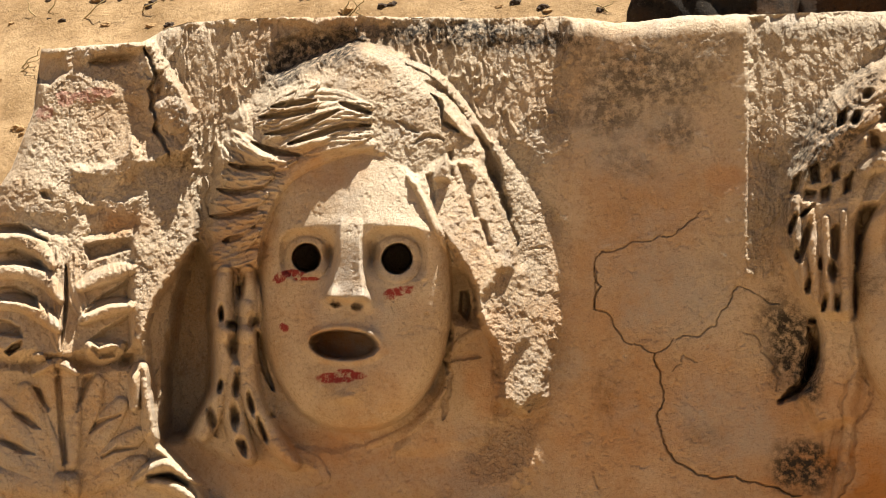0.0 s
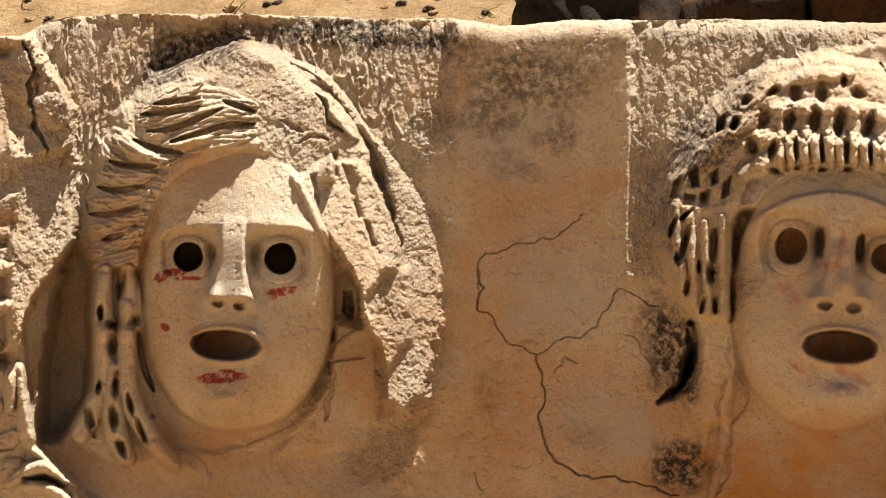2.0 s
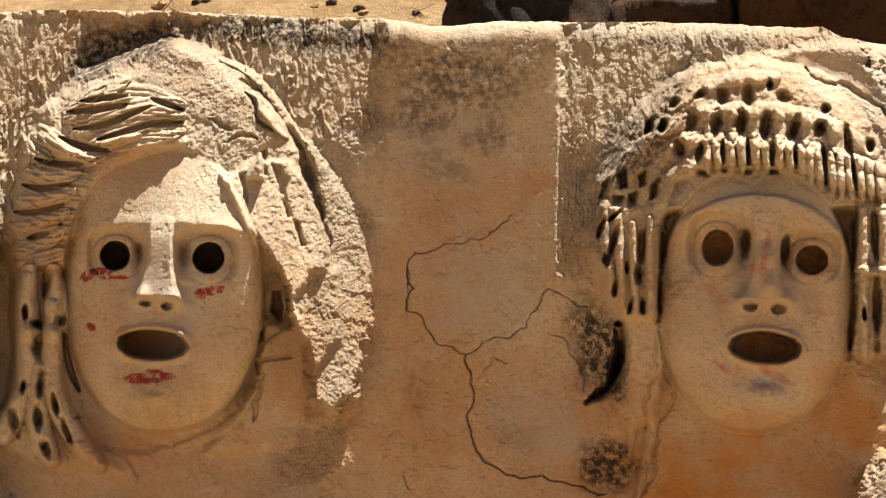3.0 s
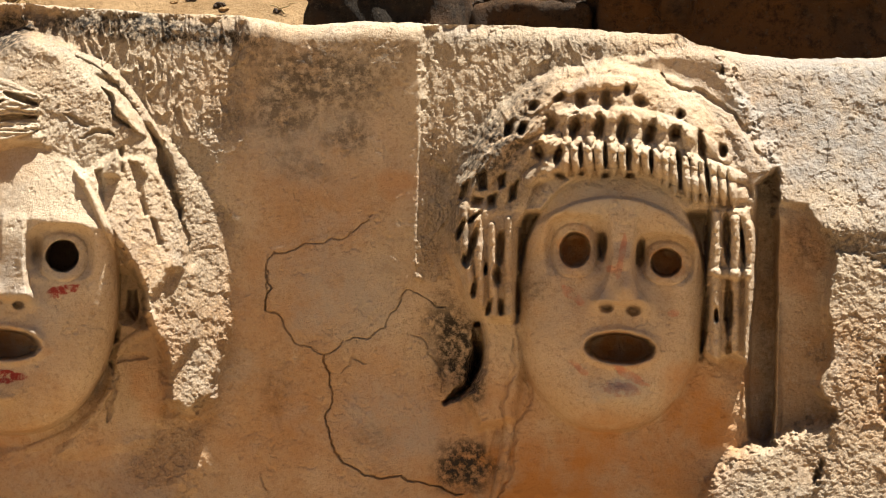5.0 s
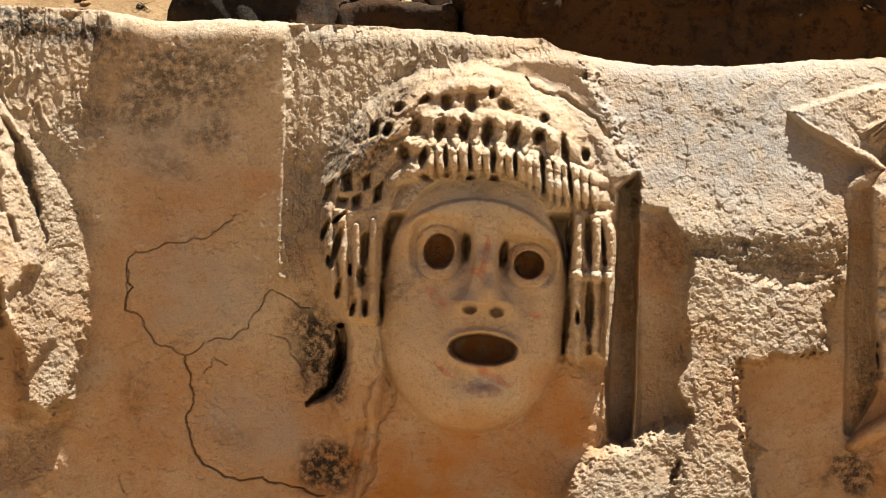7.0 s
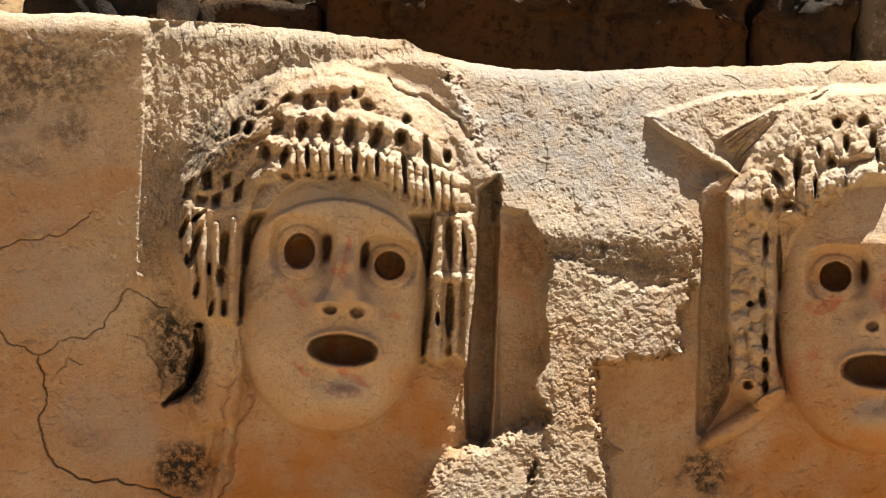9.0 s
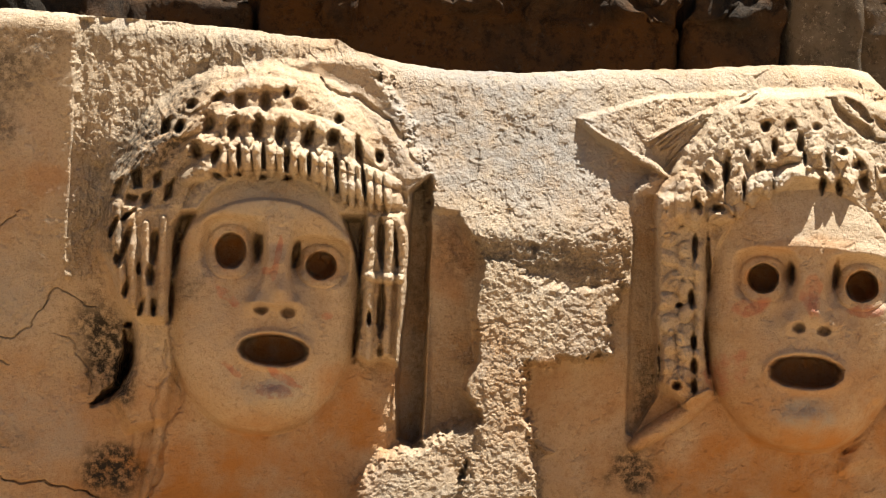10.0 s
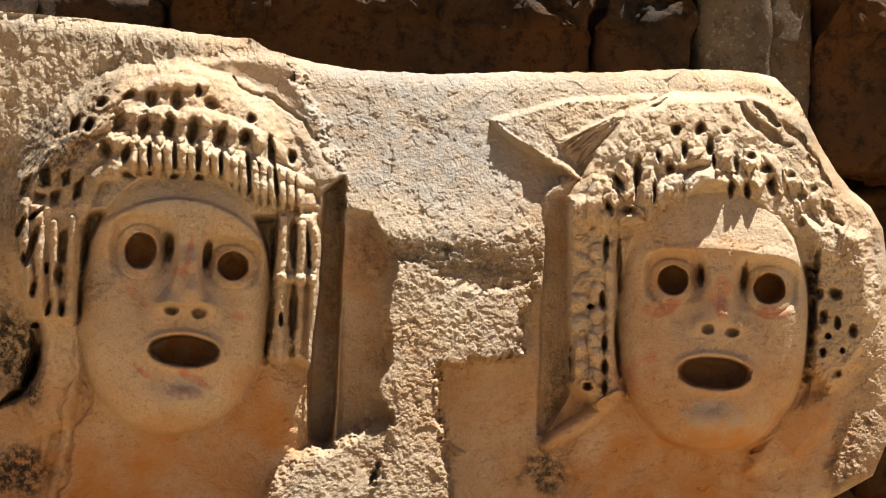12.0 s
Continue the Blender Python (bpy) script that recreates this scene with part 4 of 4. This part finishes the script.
# Wide ochre on faces and lower band: warm bounced light put into the colour.
for sheet, cx, cy, rx, ry, k in ((RIGHT, 1200, 790, 420, 180, 0.6), (MIDDLE, 700, 800, 460, 150, 0.45), (MIDDLE, 1020, 560, 150, 190, 0.3), (RIGHT, 1260, 580, 160, 210, 0.35),
                                 (LEFT, 620, 600, 160, 190, 0.12), (MIDDLE, 430, 500, 150, 160, 0.25), (LEFT, 700, 830, 320, 80, 0.35)):
    sheet.mark(STAIN_SHADE, 1, cx, cy, rx, ry, 0, k)
LEFT.mark(STAIN_SHADE, 2, 640, 540, 120, 150, 0, 0.5), LEFT.mark(STAIN_SHADE, 2, 60, 800, 110, 70, 0, 0.6), LEFT.mark(STAIN_SHADE, 2, 1150, 260, 170, 110, 0, 0.3)
MIDDLE.mark(STAIN_SHADE, 2, 1020, 345, 150, 40, 0, 0.8), MIDDLE.mark(STAIN_SHADE, 2, 1000, 540, 130, 90, 0, 0.4), MIDDLE.mark(STAIN_SHADE, 2, 480, 250, 150, 90, 0, 0.6), MIDDLE.mark(STAIN_SHADE, 2, 540, 520, 110, 90, 0, 0.6), MIDDLE.mark(STAIN_SHADE, 2, 640, 740, 100, 90, 0, 0.55)
RIGHT.mark(STAIN_SHADE, 2, 740, 240, 250, 170, 20, 1.0), RIGHT.mark(STAIN_SHADE, 2, 1260, 600, 120, 130, 0, 0.35), RIGHT.mark(STAIN_SHADE, 2, 940, 310, 70, 40, 0, 0.7)
for cx, cy, rx, ry, turn in ((498, 490, 16, 9, -40), (520, 484, 26, 6, 0), (545, 494, 26, 4, 0), (704, 516, 26, 9, -12), (690, 524, 10, 8, 0), (600, 668, 44, 11, -4), (610, 660, 20, 6, 0),
                             (503, 580, 9, 8, 40), (115, 175, 16, 14, 30), (165, 168, 40, 12, -8), (80, 200, 16, 14, 0)):
    LEFT.mark(PAINT, 0, cx, cy, rx, ry, turn, 0.5 if cx < 300 else 0.95)
for cx, cy, rx, ry, turn in ((950, 520, 30, 10, 40), (1060, 668, 40, 8, 30), (965, 652, 22, 6, 40), (1040, 455, 6, 40, 10), (1130, 556, 12, 8, 0), (1025, 478, 14, 8, 0)):
    MIDDLE.mark(PAINT, 1, cx, cy, rx, ry, turn, 0.75)
MIDDLE.mark(PAINT, 0, 1040, 690, 34, 13, 5, 0.35), MIDDLE.mark(STAIN_SHADE, 2, 1025, 690, 60, 26, 5, 0.8)
for cx, cy, rx, ry, turn in ((1170, 545, 36, 16, -20), (1365, 553, 34, 14, 0), (1275, 530, 20, 40, 0), (1130, 660, 40, 40, 0)):
    RIGHT.mark(PAINT, 1, cx, cy, rx, ry, turn, 0.6)
RIGHT.mark(STAIN_SHADE, 2, 1260, 735, 60, 30, 0, 0.8)

# ochre colour inside the pierced eyes and mouths
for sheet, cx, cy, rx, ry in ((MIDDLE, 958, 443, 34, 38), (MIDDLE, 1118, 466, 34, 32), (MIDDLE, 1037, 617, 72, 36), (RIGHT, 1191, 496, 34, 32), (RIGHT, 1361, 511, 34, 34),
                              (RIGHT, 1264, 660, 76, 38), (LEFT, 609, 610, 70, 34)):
    sheet.mark(STAIN_SHADE, 1, cx, cy, rx, ry, 0, 1.0)
for cx, cy, rx, ry, turn in ((1172, 550, 26, 12, -30), (1368, 555, 34, 11, 4), (1276, 535, 9, 26, 0)):
    RIGHT.mark(PAINT, 0, cx, cy, rx, ry, turn, 0.4)
# worn edge between fringe and forehead of the second mask
MIDDLE.rough([(868, 350), (920, 312), (1000, 300), (1090, 306), (1170, 345), (1172, 372), (1090, 342), (1000, 334), (920, 348), (880, 385)], 0.5, 8, 21)

# tool marks, pecking and grain
def flakes(u, v, period, seed):
    """Small scales of broken stone: each rises downwards and breaks off sharply."""
    run = -v - 0.45 * u + period * (1.9 * fbm(u, v, period * 3.2, 3, seed) + 0.8 * fbm(u, v, period * 0.9, 2, seed + 2))
    return np.mod(run / period, 1) * (0.25 + 1.1 * value_noise(u, v, period * 1.9, seed + 4)) - 0.4


on = ROUGH > 0.01
u, v, k = U[on], V[on], ROUGH[on]
H[on] += k ** 2 * (9.0 * facets(u, v, 70, 1) + 5.5 * facets(u, v, 24, 2) + 2.6 * facets(u, v, 9, 3))
H[on] += k * (4.0 * fbm(u, v, 40, 3, 32) + 2.2 * fbm(u, v, 13, 4, 33, 0.7) + 1.8 * flakes(u, v, 12, 67) + 1.2 * flakes(u, v, 7, 69))
H -= (1.6 + 1.2 * ROUGH) * smooth(fbm(U, V, 15, 4, 71, 0.65) + 0.35 * fbm(U, V, 60, 2, 72), 0.30, 0.48)
H += (1 - FACE) * 1.3 * fbm(U, V, 70, 3, 35) + 0.5 * fbm(U, V, 14, 3, 36) + 0.25 * fbm(U, V, 5, 2, 37)
on = (PART > 0) & (FACE < 0.5)
u, v = U[on], V[on]
H[on] += 2.0 * fbm(u, v, 20, 4, 83, 0.7) + 1.6 * facets(u, v, 13, 8) + 0.8 * facets(u, v, 6, 9)
hair = (1 - FACE) * ((PART == 2) | (PART == 3)) * (H > 30)
calm = 1 - 0.75 * smooth(MIDDLE.y, 225, 265) * (1 - smooth(MIDDLE.x, 860, 930))
H += hair * calm * (4.5 * (0.4 - np.abs(fbm(U, V, 40, 3, 38))) + 3.0 * fbm(U, V, 12, 3, 39))
on = CHIPS > 0.01
u, v, k = U[on], V[on], CHIPS[on]
H[on] += 0.74 * k * (4.0 * facets(u, v, 55, 4) + 3.0 * facets(u, v, 17, 5) + 1.6 * facets(u, v, 7, 6) + 2.0 * flakes(u, v, 15, 52) + 1.3 * flakes(u, v, 8, 57) + 2.0 * fbm(u, v, 9, 3, 58, 0.7))
on = CHISEL > 0.01
u, v, k = U[on], V[on], CHISEL[on]
vein = fbm(u + 10 * fbm(u, v, 40, 2, 40), v * 0.30, 26, 3, 41)
stroke = np.clip(1 - np.abs(vein) / 0.10, 0, 1) * smooth(value_noise(u, v, 60, 43), 0.25, 0.6)
H[on] -= k * 0.17 * np.clip(v - 180, 0, 400)
H[on] += k * (7.0 * stroke + 3.2 * facets(u * 1.5, v * 0.55, 15, 7) + 3.0 * fbm(u, v * 0.6, 18, 4, 42, 0.65) + 2.5 * flakes(u, v, 22, 77) * value_noise(u, v, 90, 78))
edge = np.minimum(top - V, 60)
H -= 34 * (1 - np.sqrt(np.clip(1 - (1 - np.clip(edge / 34 + 0.10 * fbm(U, V, 50, 3, 44), 0, 1)) ** 2, 0, 1)))
side = np.minimum(U - left_end, right_end - U) + 8 * fbm(U, V, 60, 3, 45)
H -= 60 * (1 - np.sqrt(np.clip(1 - (1 - np.clip(side / 60, 0, 1)) ** 2, 0, 1)))
PAINT[..., 2] = np.clip(0.12 + 0.5 * ROUGH + 0.6 * CHIPS + 0.4 * CHISEL, 0, 1)


def relief(name, part, parent, label=""):
    """The stone of one part of the relief, as a mesh of its own that meets its neighbours edge to edge."""
    # Heights move along the lines of sight, so outlines stay put in the view.
    shrink = (1 - H / REACH)[..., None]
    points = np.stack([U, np.full_like(U, REACH), V], -1) * shrink * 0.001 + np.array(EYE)
    cell = PART[:-1, :-1] == part
    i, j = np.where(cell)
    a = i * COLS + j
    quads = np.stack([a, a + 1, a + COLS + 1, a + COLS], 1)
    used, index = np.unique(quads, return_inverse=True)
    index = index.reshape(quads.shape)
    me = bpy.data.meshes.new(name)
    me.vertices.add(len(used)), me.loops.add(index.size), me.polygons.add(len(index))
    me.vertices.foreach_set("co", points.reshape(-1, 3)[used].ravel())
    me.loops.foreach_set("vertex_index", index.ravel().astype(np.int32))
    me.polygons.foreach_set("loop_start", np.arange(0, index.size, 4, dtype=np.int32))
    me.polygons.foreach_set("use_smooth", np.ones(len(index), bool))
    me.update(calc_edges=True)
    for layer, data in (("stain_shade", STAIN_SHADE), ("paint", PAINT)):
        at = me.color_attributes.new(layer, "FLOAT_COLOR", "POINT")
        at.data.foreach_set("color", np.concatenate([data.reshape(-1, 3)[used], np.ones((len(used), 1))], 1).ravel())
    me.materials.append(STONE)
    ob = new(name, me)
    ob.parent = parent
    return tagged(ob, label) if label else ob


def shell(parent):
    """Top, ends, underside and back of the block, from the rim of the relief."""
    points = np.stack([U, np.full_like(U, REACH), V], -1) * (1 - H / REACH)[..., None] * 0.001 + np.array(EYE)
    rim = np.concatenate([points[0, :-1], points[:-1, -1], points[-1, :0:-1], points[:0:-1, 0]])
    n, rows = len(rim), [rim]
    for k in range(1, 14):
        step = rim.copy()
        step[:, 1] = rim[:, 1] + 0.46 * k / 13
        step[:, 2] += 0.010 * fbm(rim[:, 0] * 1000, np.full(n, k * 35.0), 80, 3, 51) - 0.0015 * k
        rows.append(step)
    co = np.concatenate(rows)
    co[:, 2] = np.maximum(co[:, 2], 0.0)
    faces = [(r * n + i, r * n + (i + 1) % n, (r + 1) * n + (i + 1) % n, (r + 1) * n + i) for r in range(13) for i in range(n)]
    faces.append(tuple(13 * n + i for i in range(n)))
    me = bpy.data.meshes.new("block_shell")
    me.from_pydata(co.tolist(), [], [f[::-1] for f in faces])
    me.materials.append(STONE)
    ob = new("rough_back", me)
    ob.parent = parent
    return ob


block = tagged(new("frieze_block"), "long broken limestone frieze block carved with masks, lying on sand", "carved stone")
relief("body", 0, block, "pecked and cracked limestone ground with ochre and lichen stains")
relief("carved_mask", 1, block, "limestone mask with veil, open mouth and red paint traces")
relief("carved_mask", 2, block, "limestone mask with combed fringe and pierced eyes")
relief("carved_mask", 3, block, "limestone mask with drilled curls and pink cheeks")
relief("acanthus_carving", 4, block, "worn acanthus leaves and palmette in limestone")
relief("ledge", 5, block, "jutting worn limestone ledge")
shell(block)


# ---- ground: one sheet, flat in front, a sandy bank behind ----
def ground_height(x, y):
    bank = np.clip(y - 3.35, 0, 40)
    z = np.where(bank > 0, 0.85 * np.minimum(bank, 4.0) + 0.25 * np.clip(bank - 4.0, 0, 30), 0.0)
    return z + (0.03 * fbm(x * 1000, y * 1000, 700, 4, 61) + 0.012 * fbm(x * 1000, y * 1000, 120, 4, 63)) * np.clip(bank * 2, 0.0, 1)


def make_ground():
    ax = np.concatenate([-np.geomspace(900, 4.2, 30), np.linspace(-4, 4, 260), np.geomspace(4.2, 900, 30)])
    ay = np.concatenate([-np.geomspace(900, 1.2, 26), np.linspace(-1, 3.2, 60), np.linspace(3.22, 8, 200), np.geomspace(8.2, 900, 30)])
    x, y = np.meshgrid(ax, ay)
    z = ground_height(x, y)
    n = len(ax)
    co = np.stack([x, y, z], -1).reshape(-1, 3)
    faces = [(r * n + c, r * n + c + 1, (r + 1) * n + c + 1, (r + 1) * n + c) for r in range(len(ay) - 1) for c in range(n - 1)]
    me = bpy.data.meshes.new("ground")
    me.from_pydata(co.tolist(), [], faces)
    me.polygons.foreach_set("use_smooth", np.ones(len(faces), bool))
    # Unseen front sand stays brighter to bounce light onto the relief; the bank is darker.
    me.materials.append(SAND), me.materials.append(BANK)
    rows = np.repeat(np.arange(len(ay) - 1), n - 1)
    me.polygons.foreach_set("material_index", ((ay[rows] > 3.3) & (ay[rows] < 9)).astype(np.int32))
    return tagged(new("ground", me), "dry ochre sand rising as a bank behind the stone", "ground", kind="structure")


make_ground()


def rough_block(name, lo, hi, material, label, seed, round_=0.03, rough=0.03, cell=0.02, boss=None):
    """A weathered building block: a box with worn edges and an uneven skin."""
    lo, hi = np.array(lo), np.array(hi)
    size = hi - lo
    bm = bmesh.new()
    seen = {}
    counts = [max(2, int(s / cell)) for s in size]

    def vert(p):
        key = tuple(np.round(p, 5))
        if key not in seen:
            q = np.array(p)
            inner = np.clip(q, lo + round_, hi - round_)
            d = q - inner
            n = np.linalg.norm(d)
            if n > 1e-9:
                q = inner + d / n * min(n, round_)
            v = Vector(q * 4.5 + seed * 3.7)
            off = noise.turbulence_vector(v, 4, False, amplitude_scale=0.55, frequency_scale=2.1)
            if boss and q[1] < lo[1] + 0.05:
                k = min(1, max(0, (q[2] - boss + 0.07 * noise.noise(v * 0.9) + 0.03 * noise.noise(v * 3)) / 0.02))
                tooth = (v.z * 1.1 + v.x * 0.4 + 1.6 * noise.noise(v * 1.3)) % 1.0
                q[1] -= k * (0.035 + 0.035 * noise.fractal(v * 2, 0.8, 2.0, 5) + 0.05 * (1 - tooth) * (0.6 + noise.noise(v * 1.1)))
                rough_here = rough * (0.35 + 0.9 * k)
            else:
                rough_here = rough
            seen[key] = bm.verts.new(q + np.array(off) * rough_here)
        return seen[key]

    for axis in range(3):
        b, c = (axis + 1) % 3, (axis + 2) % 3
        for end in (0, 1):
            for i in range(counts[b]):
                for j in range(counts[c]):
                    ring = []
                    for di, dj in ((0, 0), (1, 0), (1, 1), (0, 1)):
                        p = np.zeros(3)
                        p[axis] = (lo, hi)[end][axis]
                        p[b] = lo[b] + size[b] * (i + di) / counts[b]
                        p[c] = lo[c] + size[c] * (j + dj) / counts[c]
                        ring.append(vert(p))
                    bm.faces.new(ring if end else ring[::-1])
    for f in bm.faces:
        f.smooth = True
    me = bpy.data.meshes.new(name)
    bm.to_mesh(me)
    bm.free()
    me.materials.append(material)
    return tagged(new(name, me), label, "stone block", "blocks of the ruined wall")


# ---- the ruined wall behind, in its own shade ----
def on_wall(view_pose, x, y, depth):
    """Where the camera's line of sight through a pixel of a view meets the plane at that depth."""
    d = pose(0, 0, 0, *view_pose).to_3x3() @ Vector((x - 784, 441 - y, -REACH))
    return EYE + d * (depth / d.y)


R_ = (90.218, -1.152, -12.621)
WALL_Y = 3.75
px = lambda x: on_wall(R_, x, 60, WALL_Y).x
pz = lambda y: on_wall(R_, 900, y, WALL_Y).z
SH = "large weathered stone block in the ruined wall, coloured dark for its shade"
rough_block("stone_block", (px(-272), WALL_Y, 0.0), (px(52), 4.35, pz(-160)), DARK_SHADED, "rounded boulder-like block in the ruined wall, coloured dark for its shade", 1, 0.05, 0.04)
rough_block("stone_block", (px(57), WALL_Y + 0.32, 0.0), (px(297), 4.6, pz(-160)), DARK_SHADED, SH, 2, 0.03, 0.05)
rough_block("stone_block", (px(299), WALL_Y, 0.0), (px(1052), 4.35, pz(-60)), DARK_SHADED, SH, 3, 0.03, 0.05, 0.014, pz(62))
rough_block("stone_block", (px(1056), WALL_Y - 0.02, 0.0), (px(1228), 4.35, pz(-60)), DARK_SHADED, SH, 4, 0.03, 0.05, 0.014, pz(48))
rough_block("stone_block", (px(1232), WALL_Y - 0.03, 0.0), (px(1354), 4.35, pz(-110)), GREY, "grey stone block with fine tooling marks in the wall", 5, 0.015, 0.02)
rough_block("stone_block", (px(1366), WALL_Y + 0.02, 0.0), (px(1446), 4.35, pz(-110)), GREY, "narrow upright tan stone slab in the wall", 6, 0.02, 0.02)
rough_block("stone_block", (px(1450), WALL_Y, pz(285)), (px(1900), 4.35, pz(-110)), DARK_SHADED, SH, 7, 0.03, 0.05, 0.016, pz(85))
rough_block("stone_block", (px(1450), WALL_Y + 0.10, 0.0), (px(1900), 4.35, pz(300)), DARK_SHADED, SH, 8, 0.03, 0.05)

# Added dark block: its colour fills the low right corner with shade.
rough_block("stone_block", (1.80, 3.20, 0.0), (2.75, 3.72, 0.30), DARK_SHADED, "added low dark stone that stands in for shade at the wall's foot", 10, 0.04, 0.05)


# ---- loose things on the bank ----
def bank_place(view_pose, x, y):
    """Where a line of sight meets the sandy bank."""
    d = pose(0, 0, 0, *view_pose).to_3x3() @ Vector((x - 784, 441 - y, -REACH))
    for depth in np.linspace(3.36, 12, 900):
        p = EYE + d * (depth / d.y)
        if float(ground_height(np.array([p.x]), np.array([p.y]))[0]) >= p.z:
            return p
    return p


def clod(name, place, size, seed, material, label, category):
    bm = bmesh.new()
    bmesh.ops.create_icosphere(bm, subdivisions=3, radius=1.0)
    for v in bm.verts:
        p = v.co * 1.4 + Vector((seed * 5.1, 0, 0))
        v.co *= 1 + 0.5 * noise.fractal(p, 0.9, 2.0, 4)
        v.co.x, v.co.y, v.co.z = v.co.x * size, v.co.y * size * 0.8, v.co.z * size * 0.55
    me = bpy.data.meshes.new(name)
    bm.to_mesh(me)
    bm.free()
    me.materials.append(material)
    ob = new(name, me)
    ob.matrix_world = Matrix.Translation(place) @ pose(0, 0, 0, 0, 0, seed * 47)
    return tagged(ob, label, category, group="litter on the bank")


def stalk(name, place, length, lean, seed, material, label, category):
    """A dry stem: a thin tapered tube along a bent line."""
    rnd = random.Random(seed)
    cu = bpy.data.curves.new(name, "CURVE")
    cu.dimensions, cu.bevel_depth, cu.bevel_resolution = "3D", 0.0028, 1
    sp = cu.splines.new("POLY")
    sp.points.add(6)
    for i, pt in enumerate(sp.points):
        k = i / 6
        pt.co = (lean * length * k + rnd.uniform(-1, 1) * 0.012, rnd.uniform(-1, 1) * 0.015 - 0.02 * k, length * k * (1 - 0.35 * k * abs(lean)), 1)
        pt.radius = 1.2 - 0.9 * k
    cu.materials.append(material)
    ob = new(name, cu)
    ob.location = place
    return tagged(ob, label, category, group="litter on the bank")


L_ = (90.160, 1.569, 16.360)
rnd = random.Random(5)
for i in range(46):
    near_left = i < 26
    x, y = (rnd.uniform(-40, 330), rnd.uniform(-20, 60) + (i % 3 == 0) * rnd.uniform(40, 200)) if near_left else (rnd.uniform(330, 1080), rnd.uniform(-30, 22))
    if near_left and x > 60:
        y = rnd.uniform(-20, 50)
    clod("clod", bank_place(L_, x, y), rnd.uniform(0.008, 0.030), i, EARTH if i % 3 else SAND, "small dark clod of earth lying on the sand", "clod")
for i, (x, y, n, lean) in enumerate(((605, 32, 0.10, 0.5), (618, 30, 0.12, 0.9), (640, 30, 0.09, -0.4), (150, 34, 0.16, 1.2), (45, 120, 0.10, 0.9), (30, 130, 0.09, 1.4), (60, 30, 0.10, -0.3),
                                     (90, 22, 0.09, 0.8), (250, 24, 0.08, 1.3), (1060, 24, 0.06, 1.2), (1075, 22, 0.05, -1.0))):
    stalk("dry_stalk", bank_place(L_, x, y), n, lean, i, STRAW, "thin dry straw-coloured stalk on the sandy bank", "stalk")
ledge_ = rough_block("stone_block", (px(57), WALL_Y + 0.05, 0.0), (px(297), WALL_Y + 0.3, pz(24)), DARK_SHADED, "low stone behind the frieze, coloured dark for shade, strewn with litter", 9, 0.02, 0.02)
for i in range(16):
    x = rnd.uniform(70, 285)
    p = on_wall(R_, x, 22, WALL_Y + rnd.uniform(0.08, 0.25))
    p.z = pz(24) + 0.004
    clod("leaf_litter", p, rnd.uniform(0.010, 0.022), i + 60, STRAW if i % 2 else EARTH, "dry curled leaf litter on a dark stone", "litter")
